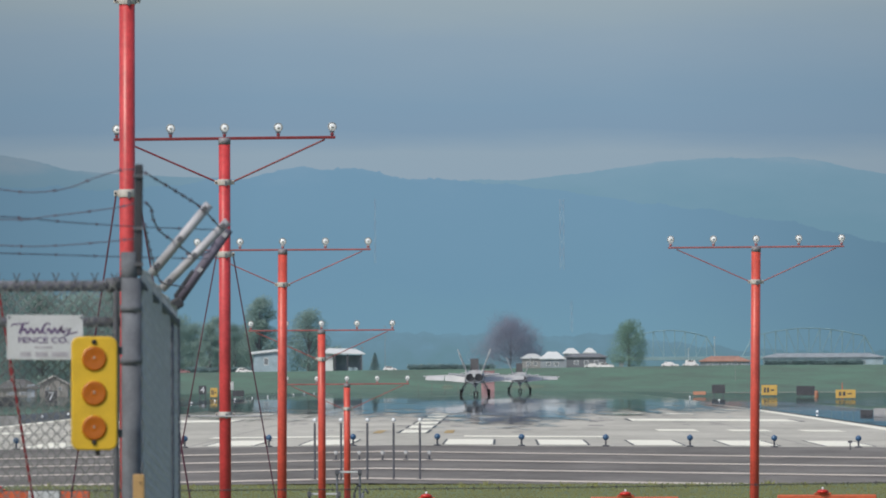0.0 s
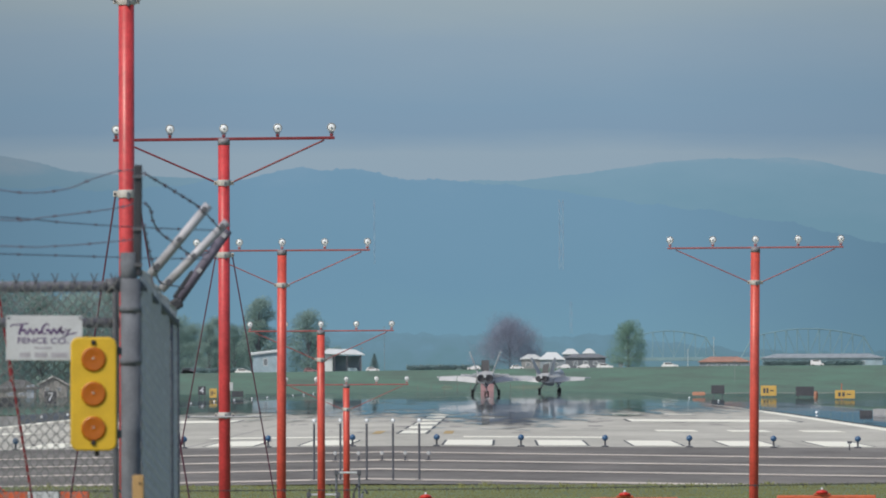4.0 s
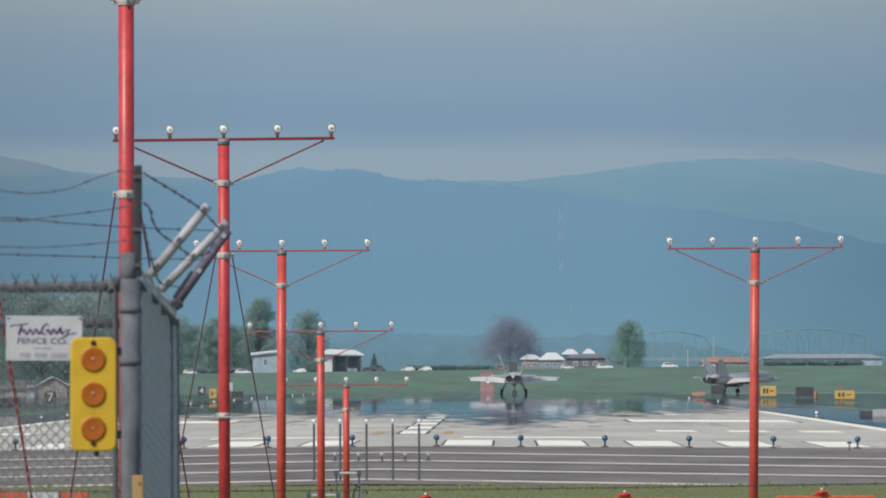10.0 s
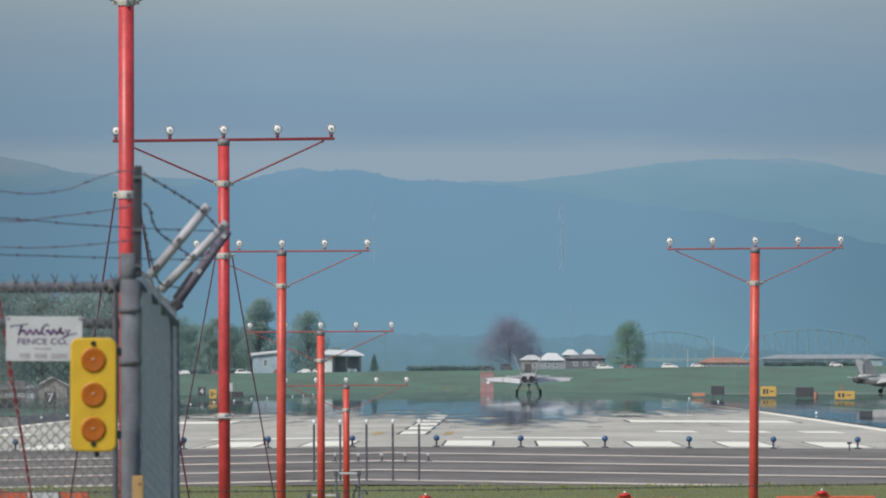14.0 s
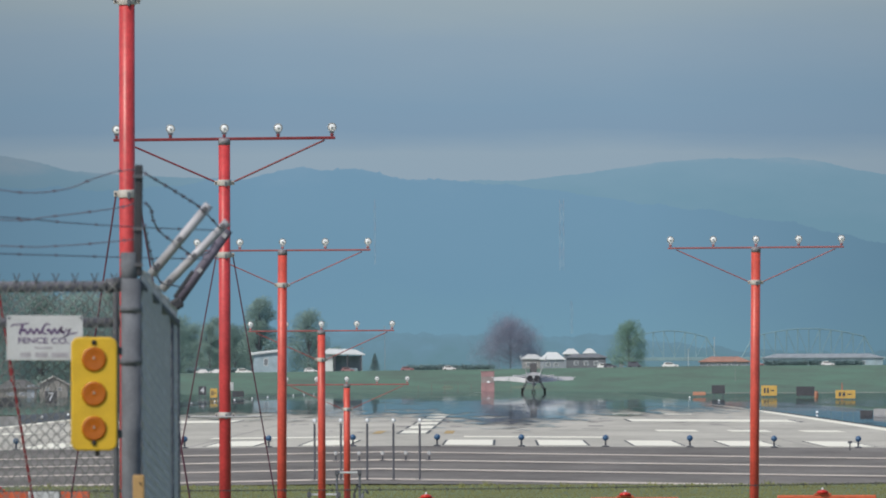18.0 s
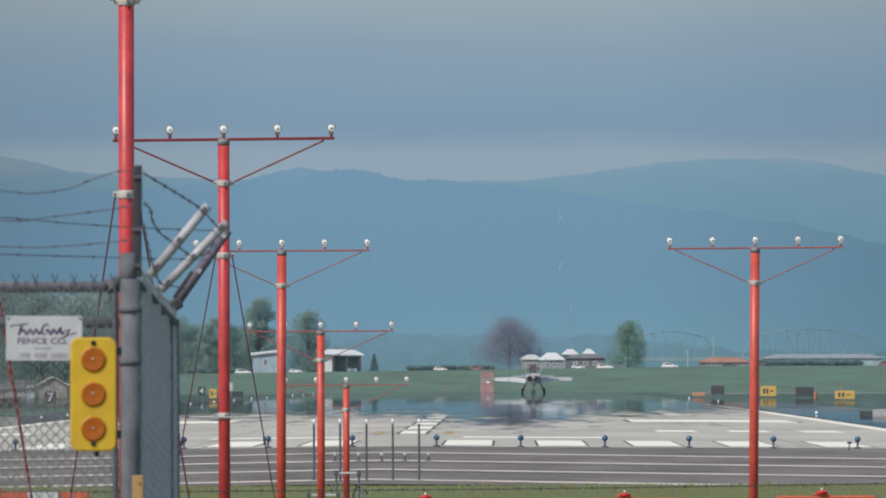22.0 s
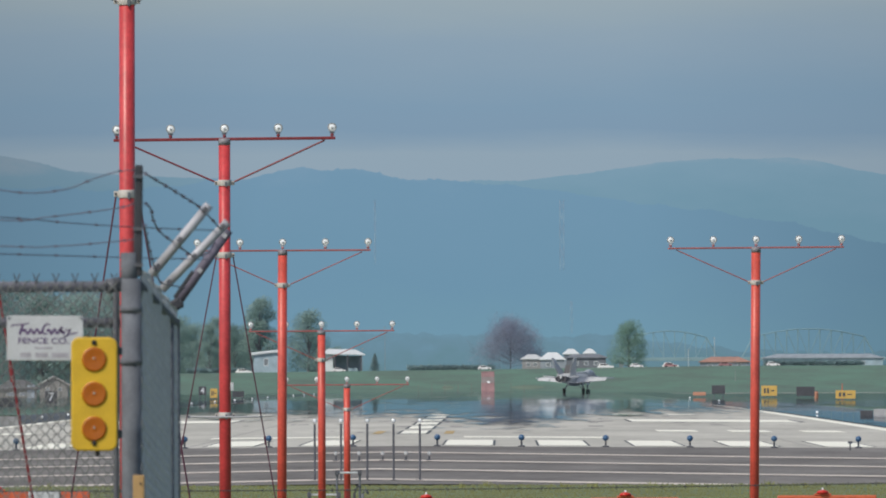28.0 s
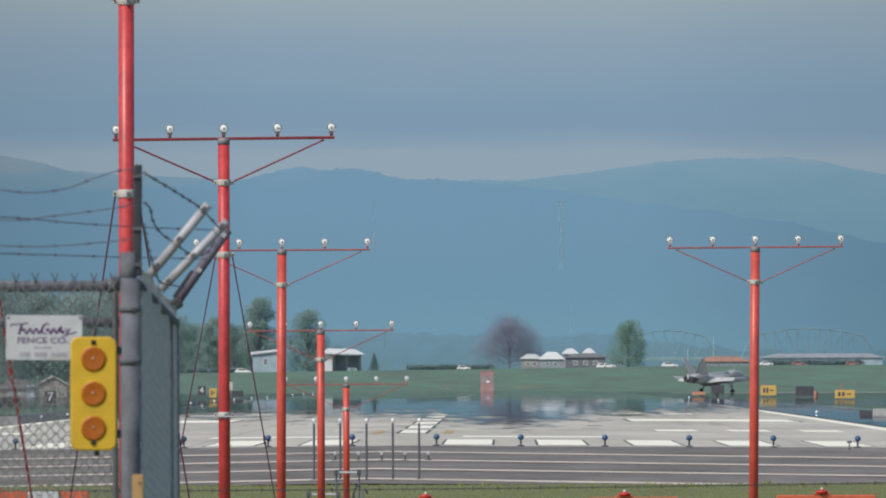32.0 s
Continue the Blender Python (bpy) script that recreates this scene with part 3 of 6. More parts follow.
def lamp_unit(parent, x, y, z, stem, tone):
    """A lamp on its short yoke; parts of one light bar."""
    lamp = part("lamp", lathe(B(), [(0.002, -0.05), (0.03, -0.045), (0.048, -0.02), (0.056, 0.0), (0.054, 0.006), (0.038, 0.015), (0.002, 0.019)], 16,
                              pose(x, y, z, 90)), LENSWHITE, parent, "round frosted white approach lamp", True)
    part("rim", lathe(B(), [(0.052, -0.016), (0.064, -0.012), (0.065, 0.0), (0.064, 0.012), (0.057, 0.015), (0.052, 0.010)], 18, pose(x, y, z, 90)), LAMPRING, lamp, "dull steel lamp ring", True)
    part("lens_mark", lathe(B(), [(0.016, 0.0), (0.016, 0.004), (0.010, 0.007), (0.002, 0.008)], 10, pose(x + 0.004, y - 0.016, z - 0.006, 90)), LAMPRING, lamp, "grey bulb behind the glass", True)
    bm = tube(B(), [(x, y, z - stem), (x, y, z - 0.062)], 0.016, 8)
    box(bm, (x, y, z - 0.072), (0.07, 0.03, 0.02), bevel=0.004)
    part("stem", bm, PALEGALV if tone is HAZYBARRED else DARKSTEEL, parent, "pale steel lamp yoke" if tone is HAZYBARRED else "dark steel lamp yoke")
    part("coupling", lathe(B(), [(0.026, 0.0), (0.026, 0.02), (0.018, 0.03)], 10, pose(x, y, z - stem + 0.012)), tone, parent)


CAPGREY = mat("grey_clamp_steel", (0.23, 0.23, 0.26), 0.65, 0.1, scale=14, vary=0.2, spec=0.3)
LAMPGREY = mat("clouded_lamp_glass", (0.48, 0.50, 0.52), 0.2, scale=30, vary=0.15)
LAMPRING = mat("dull_lamp_ring", (0.30, 0.325, 0.35), 0.5, 0.2, scale=30, vary=0.15)


def light_mast(d, x, lamp_z, ground_z, lean=0.0, bar_tilt=0.0, guys=(), collars=(0.76, 1.75), red_bar=DARKRED, top_mat=RED, label="", slim=1.0):
    m = thing("light_mast", pose(x, d, ground_z, 0, lean, 0), label or "tall red approach light mast with five white lamps on a bar", "light mast", "approach light masts")
    h = lamp_z - ground_z
    part("pole", tube(B(), [(0, 0, 0), (0, 0, h * 0.5), (0, 0, h - 0.20)], 0.0825, 20), top_mat, m, "red painted steel pipe", True)
    part("pole_cap", tube(B(), [(0, 0, h - 0.235), (0, 0, h - 0.14)], 0.085, 16), CAPGREY, m, "grey clamp on the pole top", True)
    part("foundation", box(B(), (0, 0, 0.06), (0.6, 0.6, 0.14), bevel=0.02), HOUSEGREY, m, "concrete footing")
    t = math.tan(radians(bar_tilt))
    bar_z = h - 0.15
    bm = box(B(), (0, 0, bar_z), (3.14, 0.06, 0.042 * slim), (0, bar_tilt * -1, 0), 0.008)
    part("crossbar", bm, red_bar, m, "dark red lamp bar")
    for i in range(-2, 3):
        lamp_unit(m, i * 0.762, 0, h + t * i * 0.762, 0.13, red_bar)
    for s in (-1, 1):
        part("brace", tube(B(), [(s * 0.10, 0, h - collars[0]), (s * 1.42, 0, bar_z + t * s * 1.42 - 0.03)], 0.013 * slim, 8), BRACEDARK if d < 200 else red_bar, m)
    for c in collars:
        col = part("collar", lathe(B(), [(0.08, -0.042), (0.092, -0.042), (0.094, -0.038), (0.094, 0.038), (0.092, 0.042), (0.08, 0.042)], 18, pose(0, 0, h - c)), COLLAR, m, "white clamp ring", True)
        for s in (-1, 1):
            part("lug", box(B(), (s * 0.115, 0, h - c), (0.05, 0.03, 0.06), bevel=0.006), COLLAR, col)
            part("bolt", lathe(B(), [(0.012, 0.0), (0.012, 0.012), (0.006, 0.016)], 8, pose(s * 0.122, -0.014, h - c, 90)), BLACKSTEEL, col)
        part("clamp_bolt", box(B(), (0.02, -0.096, h - c - 0.02), (0.03, 0.02, 0.07), bevel=0.004), GALV, col)
    for s, run, top in guys:
        part("guy_rod", tube(B(), [(s * 0.115, 0, h - top), (s * (0.115 + run * (h - top)), 0.1, 0.02)], 0.0105, 6), GUYDARK if d > 120 else DARKRED, m, "dark red guy rod")
        f = 0.56
        part("turnbuckle", tube(B(), [(s * (0.115 + run * (h - top) * (f - 0.01)), 0.05, (h - top) * (1 - f) + 0.06), (s * (0.115 + run * (h - top) * (f + 0.01)), 0.05, (h - top) * (1 - f) - 0.06)], 0.017, 8), GUYDARK if d > 120 else DARKRED, m)
    return m


def build_masts():
    light_mast(112.4, MID, 8.05, 0.05, 0, 0, guys=((1, 0.16, 2.96), (-1, 0.16, 2.96)), label="red approach light mast held by guy rods")
    light_mast(173.3, MID - 0.03, 6.97, -0.35, 0.1, 0.5, guys=((1, 0.167, 2.78), (-1, 0.15, 2.78)), collars=(0.76, 2.78), label="tall red approach light mast behind the fence corner")
    second = light_mast(234.3, MID - 0.03, 5.822, -0.66, 0.05, 0.5, guys=((1, 0.172, 1.79), (-1, 0.185, 1.79)), collars=(0.77, 1.79, 4.06), label="red approach light mast with dark guy rods and white collars")
    part("spreader", tube(B(), [(-0.515, -0.10, 2.40), (0.515, -0.10, 2.40)], 0.013, 8), PALEGALV, second, "pale steel rod that spreads the guy rods")
    for s in (-1, 1):
        part("spreader_clamp", box(B(), (s * 0.51, -0.10, 2.40), (0.035, 0.03, 0.04), bevel=0.005), GALV, second)
    part("junction_box", box(B(), (0.10, -0.02, 2.83), (0.045, 0.07, 0.12), bevel=0.006), SIGNWHITE, second, "small white junction box")
    light_mast(295.3, MID - 0.048, 4.743, -0.87, 0.35, 0.5, collars=(0.77,), red_bar=HAZYBARRED, top_mat=HAZYMASTRED, slim=0.75)
    light_mast(356.2, MID + 0.008, 3.508, -0.9, 0.0, 0.2, collars=(0.77,), red_bar=HAZYBARRED, top_mat=HAZYMASTRED, slim=0.75, label="short red approach light mast with five white lamps")
    light_mast(417.2, MID - 0.022, 2.353, -0.86, 0.0, 0.2, collars=(0.77,), red_bar=HAZYBARRED, top_mat=HAZYMASTRED, slim=0.75, label="low red approach light mast with five white lamps")
    light_mast(295.3, 4.472, 4.764, -0.87, 0.6, 0.9, collars=(0.77,), red_bar=HAZYBARRED, top_mat=HAZYMASTRED, slim=0.75, label="red side-row approach light mast with five white lamps")
    # single posts nearer the threshold
    for d, z, g in ((480, 1.19, -0.56), (541, -0.01, -0.27)):
        base = None
        for i in range(-2, 3):
            if base is None:
                bm = tube(B(), [(0, 0, 0), (0, 0, z - g - 0.09)], 0.034 if d < 500 else 0.036, 10)
                p = thing("light_post", pose(MID - 0.028 + i * 0.762, d, g - 0.02), "slim dark post with one round approach lamp", "light post", "approach light posts")
                part("post", bm, DARKSTEEL, p)
                part("lamp", lathe(B(), [(0.002, -0.06), (0.04, -0.05), (0.058, -0.02), (0.058, 0.012), (0.04, 0.024), (0.002, 0.03)], 14, pose(0, 0, z - g, 90)), LENSWHITE if d < 500 else LAMPGREY, p, "frosted white lamp", True)
                part("rim", lathe(B(), [(0.056, -0.018), (0.068, -0.012), (0.068, 0.01), (0.057, 0.014)], 14, pose(0, 0, z - g, 90)), LAMPRING, p, "dull steel lamp ring", True)
                part("base_plate", box(B(), (0, 0, 0.02), (0.22, 0.22, 0.04)), DARKSTEEL, p)
                base = p
            else:
                copy_thing(base, pose(MID - 0.028 + i * 0.762, d, g - 0.02))
    # threshold lights
    base = None
    for i in range(-8, 9):
        x = MID + 1.53 + i * 3.048
        m = pose(x, 599.2, surface(x, 599.2))
        if base is None:
            p = thing("threshold_light", m, "small blue threshold light on a short dark stem", "runway light", "threshold lights")
            part("stem", tube(B(), [(0, 0, 0), (0, 0, 0.24)], 0.035, 8), DARKSTEEL, p)
            part("lens", lathe(B(), [(0.05, -0.1), (0.1, -0.06), (0.115, 0.0), (0.09, 0.07), (0.03, 0.11)], 14, pose(0, 0, 0.33)), BLUE, p, "blue glass lens", True)
            part("base_can", lathe(B(), [(0.13, 0.0), (0.13, 0.03), (0.09, 0.05)], 12), DARKSTEEL, p, "", True)
            base = p
        else:
            copy_thing(base, m)
    # runway edge lights further along
    base = None
    for side in (-1, 1):
        for y in (list(range(711, 1350, 61)) + list(range(1382, 2640, 122)) if side < 0 else range(833, 2000, 244)):
            x = MID + side * (HALF + 1.5)
            m = pose(x, y, surface(x, y))
            if base is None:
                p = thing("edge_light", m, "low white runway edge light", "runway light", "runway edge lights")
                part("stem", tube(B(), [(0, 0, 0), (0, 0, 0.10)], 0.03, 6), DARKSTEEL, p)
                part("lens", lathe(B(), [(0.07, -0.07), (0.09, 0.0), (0.07, 0.07), (0.01, 0.10)], 10, pose(0, 0, 0.17)), LENSWHITE, p, "clear glass lens", True)
                base = p
            else:
                copy_thing(base, m)


def build_weeds():
    """Tufts of tall grass along the edge of the asphalt pad."""
    rnd = random.Random(17)
    for i in range(11):
        x, y = rnd.uniform(-13, 11), rnd.uniform(462, 469.5)
        t = thing("weed_tuft", pose(x, y, land(x, y)), "dry yellow-green weed tuft at the pad's edge", "weed", "weed tufts")
        verts, faces = [], []
        for k in range(16):
            a, h, w2 = rnd.uniform(0, 6.28), rnd.uniform(0.05, 0.19), rnd.uniform(0.006, 0.014)
            r = rnd.uniform(0.0, 0.12)
            bx, by = r * math.cos(a), r * math.sin(a)
            b = len(verts)
            verts += [(bx - w2, by, 0), (bx + w2, by, 0), (bx * 1.8 + w2 * 0.6, by * 1.8, h * 0.7), (bx * 2.2, by * 2.2, h)]
            faces += [(b, b + 1, b + 2), (b, b + 2, b + 3)]
        mesh_part("leaf_clump", verts, faces, DRYGRASS, t)


DRYGRASS = mat("dry_weeds", (0.30, 0.28, 0.10), 0.85, scale=2.0, vary=0.3, tint=(0.16, 0.20, 0.06))


def build_equipment():
    """Small service gear among the masts and the barricades on the grass."""
    for (px, py, pz), wd in (((-3.874, 415.0, 0.002), 0.62), ((-4.453, 412.0, -0.528), 0.80)):
        g = land(px, py)
        m = thing("equipment_rack", pose(px, py, g), "low galvanised equipment rack with a white crossbar", "equipment rack", "equipment racks")
        part("crossbar", box(B(), (0, 0, pz - g), (wd, 0.06, 0.05), bevel=0.01), SIGNWHITE, m, "white crossbar")
        for s in (-1, 1):
            part("upright", tube(B(), [(s * wd * 0.46, 0, 0), (s * wd * 0.46, 0, pz - g + 0.06)], 0.03, 8), GALV, m)
            part("end_box", box(B(), (s * wd * 0.46, -0.02, pz - g), (0.10, 0.12, 0.13), bevel=0.01), DARKSTEEL, m)
    px, py, pz = (-3.531, 400.0, -0.33)
    g = land(px, py)
    m = thing("conduit_riser", pose(px, py, g), "bent grey conduit pipes rising from the grass", "conduit")
    part("pipe", tube(B(), [(-0.06, 0, 0), (-0.06, 0, pz - g - 0.1), (0.02, 0, pz - g + 0.08), (0.1, 0, pz - g + 0.05)], 0.03, 8), BLACKSTEEL, m, "", True)
    part("pipe", tube(B(), [(0.14, 0, 0), (0.14, 0, pz - g - 0.12), (0.2, 0, pz - g), (0.28, 0, pz - g - 0.1)], 0.035, 8), GALV, m, "", True)
    # a tiny dark post with a head near the threshold
    px, py, pz = (12.377, 590.0, 0.133)
    m = thing("marker_stake", pose(px, py, surface(px, py)), "short dark stake with a flat head", "marker")
    part("stake", tube(B(), [(0, 0, 0), (0, 0, 0.26)], 0.025, 6), DARKSTEEL, m)
    part("head", box(B(), (0, 0, 0.28), (0.16, 0.06, 0.08), bevel=0.01), DARKSTEEL, m)
    # barricades
    rows = (((7.67, 392.0, -0.452), 2.35, ((0.0, 1, ORANGE),), -0.1), ((3.121, 392.0, -0.49), 2.1, ((0.0, 1, ORANGE),), -0.22), ((-1.695, 392.0, -0.527), 0.9, ((0.0, 1, ORANGE),), -0.12),
            ((-11.086, 392.0, -0.293), 2.9, ((-0.8, 0.45, ORANGE), (0.25, 0.28, SIGNWHITE), (0.93, 0.26, ORANGE)), -0.9))
    for (px, py, pz), wd, boards, lamp_x in rows:
        g = land(px, py)
        h = pz - g
        m = thing("barricade", pose(px, py, g), "low orange airfield barricade with a red warning lamp", "barricade", "barricades")
        for c, f, tone in boards:
            part("board", box(B(), (c, 0, h - 0.14), (wd * f, 0.10, 0.28), bevel=0.03), tone, m, "white board" if tone is SIGNWHITE else "orange board")
        for s in (-1, 1):
            part("foot", box(B(), (s * wd * 0.4, 0, (h - 0.2) / 2), (0.16, 0.35, h - 0.2), bevel=0.02), ORANGE, m)
        lamp = part("lamp_base", box(B(), (lamp_x, 0, h + 0.02), (0.40, 0.12, 0.05), bevel=0.015), ORANGE, m)
        part("warning_lamp", lathe(B(), [(0.10, 0.0), (0.15, 0.02), (0.13, 0.07), (0.06, 0.09), (0.01, 0.10)], 14, pose(lamp_x, 0, h + 0.03)), REDLENS, lamp, "red lamp dome", True)
        part("knob", lathe(B(), [(0.02, 0.0), (0.03, 0.03), (0.005, 0.06)], 8, pose(lamp_x, 0, h + 0.12)), LENSWHITE, lamp, "", True)
    # wire fence across the near grass
    m = thing("wire_fence", pose(0, 91, land(0, 91)), "single rusty barbed wire strand across the grass", "fence")
    g = land(0, 91)
    pts = []
    ends = ((-3.6, 1.60 - g), (3.4, 1.645 - g))
    for i in range(41):
        f = i / 40
        x = ends[0][0] + (ends[1][0] - ends[0][0]) * f
        pts.append((x, 0, ends[0][1] + (ends[1][1] - ends[0][1]) * f - 0.02 * math.sin(f * math.pi)))
    part("strand", tube(B(), pts, 0.0030, 5), BLACKSTEEL, m)
    rnd = random.Random(3)
    for i in range(54):
        f = (i + 0.5 + rnd.uniform(-0.1, 0.1)) / 54
        x = ends[0][0] + 7.0 * f
        z = ends[0][1] + (ends[1][1] - ends[0][1]) * f - 0.02 * math.sin(f * math.pi)
        part("barb", barb_mesh((x, 0, z), rnd, 0.012), BLACKSTEEL, m)
    for x, z in ends:
        part("post", tube(B(), [(x, 0, 0), (x, 0, z + 0.08)], 0.03, 8), DARKSTEEL, m)


def barb_mesh(c, rnd, size):
    bm = B()
    c = Vector(c)
    for k in range(2):
        a = rnd.uniform(0.5, 2.6) + k * 1.3
        d = Vector((0.35 * math.cos(a * 2), 0.3, math.sin(a))).normalized() * size
        tube(bm, [c - d, c + d], 0.0020, 4)
    box(bm, c, (0.016, 0.006, 0.006))
    return bm


# ---- the fence corner ----
def chain_link(name, p0, along, length, height, parent, label, drop=0.0, r=0.0013, shear=0.0, D=0.041, tone=None):
    """Woven diamond mesh from p0 along a level direction; all wires in one mesh."""
    nw, nr = int(length / (D / 2)), int((height + shear) / (D / 2))
    along = np.array(along) / np.linalg.norm(along)
    side = np.array((-along[1], along[0], 0.0))
    up = np.array((0.0, 0.0, 1.0))
    verts, faces = [], []
    base = 0
    tri = [(math.cos(k * 2.094), math.sin(k * 2.094)) for k in range(3)]
    for m in range(nw):
        for j in range(nr + 1):
            odd = (j + m) % 2
            u = (m + odd) * D / 2 - (0.0025 if odd else -0.0025)
            bow = side * (0.003 if odd else -0.003)
            sway = side * (0.006 * math.sin(u * 1.9 + j * 0.03))
            c = np.array(p0) + along * u + up * (min(j * D / 2 - shear * u / length, height) - drop * u / length) + bow + sway
            for ca, sa in tri:
                verts.append(c + along * (ca * r * 1.3) + side * (sa * r * 1.3))
        for j in range(nr):
            for k in range(3):
                a, b = base + j * 3 + k, base + j * 3 + (k + 1) % 3
                faces.append((a, b, b + 3, a + 3))
        base += (nr + 1) * 3
    ob = mesh_part(name, verts, faces, tone or WIRE, parent, label, smooth=True)
    return tagged(ob, kind="stuff")


def build_fence():
    px, py, top = (-1.346, 60.0, 2.582)
    g = land(px, py)
    fence = thing("chain_link_fence", pose(px, py, g), "galvanised chain-link fence corner topped with barbed wire", "fence")

    def L(p):
        return (p[0] - px, p[1] - py, p[2] - g)

    h = top - g
    part("corner_post", tube(B(), [(0, 0, 0), (0, 0, 1.0), (0, 0, h - 0.02)], 0.0365, 20), GALV, fence, "thick grey steel corner post", True)
    part("post_top", tube(B(), [(-0.006, 0, h - 0.04), (-0.006, 0, h + 0.075)], 0.031, 16), GALV, fence, "pale pipe stub", True)
    for zz in (0.13, 0.32, 1.02):
        part("tension_band", lathe(B(), [(0.036, -0.012), (0.041, -0.012), (0.041, 0.012), (0.036, 0.012)], 18, pose(0, 0, h - zz)), GALV, fence, "", True)
    arm = part("barb_arm", box(B(), (0.028, 0, h + 0.19), (0.030, 0.03, 0.405), (0, 0.6, 0), 0.006), BLACKSTEEL, fence, "black upright barbed wire arm")
    for zz in (0.03, 0.16, 0.35):
        part("wire_clip", box(B(), (0.028, -0.018, h + zz), (0.034, 0.012, 0.012)), DARKSTEEL, arm)
    # front panel, towards -x
    rail_z = L((-1.612, 60.0, 2.534))[2]
    mid_z = L((-1.613, 60.0, 2.403))[2]
    part("top_rail", tube(B(), [(-3.2, 0.02, rail_z), (-0.075, 0.02, rail_z)], 0.0205, 14), MIDGALV, fence, "dull steel top rail", True)
    part("rail_end", tube(B(), [(-0.09, 0.02, rail_z), (-0.03, 0.02, rail_z + 0.01)], 0.027, 12), DARKSTEEL, fence, "rail end cup", True)
    part("mid_rail", tube(B(), [(-3.2, 0.03, mid_z), (-0.04, 0.03, mid_z)], 0.018, 12), MIDGALV, fence, "", True)
    part("tension_bar", tube(B(), [(-0.055, -0.01, 0.1), (-0.055, -0.01, rail_z - 0.02)], 0.011, 8), DARKSTEEL, fence, "dark tension bar")
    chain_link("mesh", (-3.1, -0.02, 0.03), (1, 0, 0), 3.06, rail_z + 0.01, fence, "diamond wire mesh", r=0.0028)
    rnd = random.Random(9)
    for i in range(44):
        x = -3.1 + i * 0.0707
        bm = B()
        for s in (-1, 1):
            tube(bm, [(x, -0.02, rail_z + 0.01), (x + s * 0.005, -0.02, rail_z + 0.03 + rnd.uniform(0, 0.006)), (x + s * 0.012, -0.02, rail_z + 0.048)], 0.0022, 4)
        part("wire_end", bm, DARKSTEEL, fence)
    line = part("line_post", tube(B(), [(-3.15, 0, 0), (-3.15, 0, rail_z + 0.03)], 0.03, 12), GALV, fence, "", True)
    # side panel, away from the camera
    ex, ey, ez = (-1.422, 72.0, 2.499)
    side_top = L((ex, ey, ez))
    run = Vector((side_top[0], side_top[1], 0))
    ln = run.length
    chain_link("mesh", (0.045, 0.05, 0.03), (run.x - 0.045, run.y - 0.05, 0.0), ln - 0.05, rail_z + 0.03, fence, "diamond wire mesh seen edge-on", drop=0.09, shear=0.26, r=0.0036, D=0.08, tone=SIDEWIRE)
    part("top_rail", tube(B(), [(0.03, 0.03, rail_z), (side_top[0], side_top[1], rail_z - 0.09)], 0.0205, 12), GALV, fence, "", True)
    for i in range(1, 7):
        p = run * (i / 6)
        part("line_post", tube(B(), [(p.x, p.y, 0), (p.x, p.y, rail_z + 0.02 - 0.015 * i)], 0.02, 12), GALV, fence, "", True)
    # outward arms with three strands
    arms = (((-1.336, 63.0, 2.596), (-1.114, 63.0, 2.862), 0.0185, PALEGALV), ((-1.4, 68.0, 2.567), (-1.126, 68.0, 2.847), 0.0185, PALEGALV), ((-1.439, 72.0, 2.499), (-1.189, 72.0, 2.852), 0.022, PURPLESTEEL))
    for a, b, r, tone in arms:
        a, b = Vector(L(a)), Vector(L(b))
        d = (b - a).normalized()
        bm = tube(B(), [a, b], r, 10)
        ob = part("barb_arm", bm, tone, fence, "slanting steel barbed wire arm", True)
        for f in (0.12, 0.5, 0.93):
            c = a.lerp(b, f)
            part("wire_clip", box(B(), (c.x, c.y - r, c.z), (0.02, 0.012, 0.02), (0, 40, 0)), PALEGALV if tone is PURPLESTEEL else DARKSTEEL, ob)
    part("arm_socket", box(B(), L((-1.436, 72.0, 2.517)), (0.10, 0.06, 0.05), (0, -30, 0), 0.01), BLACKSTEEL, fence, "black arm socket")
    part("brace_plate", box(B(), L((-1.365, 71.0, 2.609)), (0.016, 0.03, 0.14), (0, 35, 0), 0.003), BLACKSTEEL, fence)
    strands = (
        ((-2.492, 60.0, 2.92), (-2.062, 60.0, 2.927), (-1.816, 60.0, 2.885), (-1.693, 60.0, 2.874), (-1.57, 60.0, 2.89), (-1.478, 60.0, 2.925), (-1.382, 60.0, 2.953), (-1.32, 60.0, 2.955)),
        ((-2.492, 60.0, 2.818), (-1.816, 60.0, 2.776), (-1.652, 60.0, 2.786), (-1.396, 60.0, 2.818), (-1.321, 60.0, 2.838)),
        ((-2.533, 61.0, 2.828), (-1.847, 61.0, 2.797), (-1.623, 62.0, 2.785), (-1.391, 64.0, 2.786), (-1.181, 68.0, 2.812)),
        ((-2.492, 60.0, 2.719), (-1.817, 60.0, 2.682), (-1.612, 60.0, 2.681), (-1.382, 60.0, 2.699), (-1.321, 60.0, 2.707)),
        ((-2.534, 61.0, 2.683), (-1.847, 61.0, 2.662), (-1.456, 63.0, 2.663), (-1.323, 66.0, 2.681), (-1.21, 68.0, 2.692)),
    )
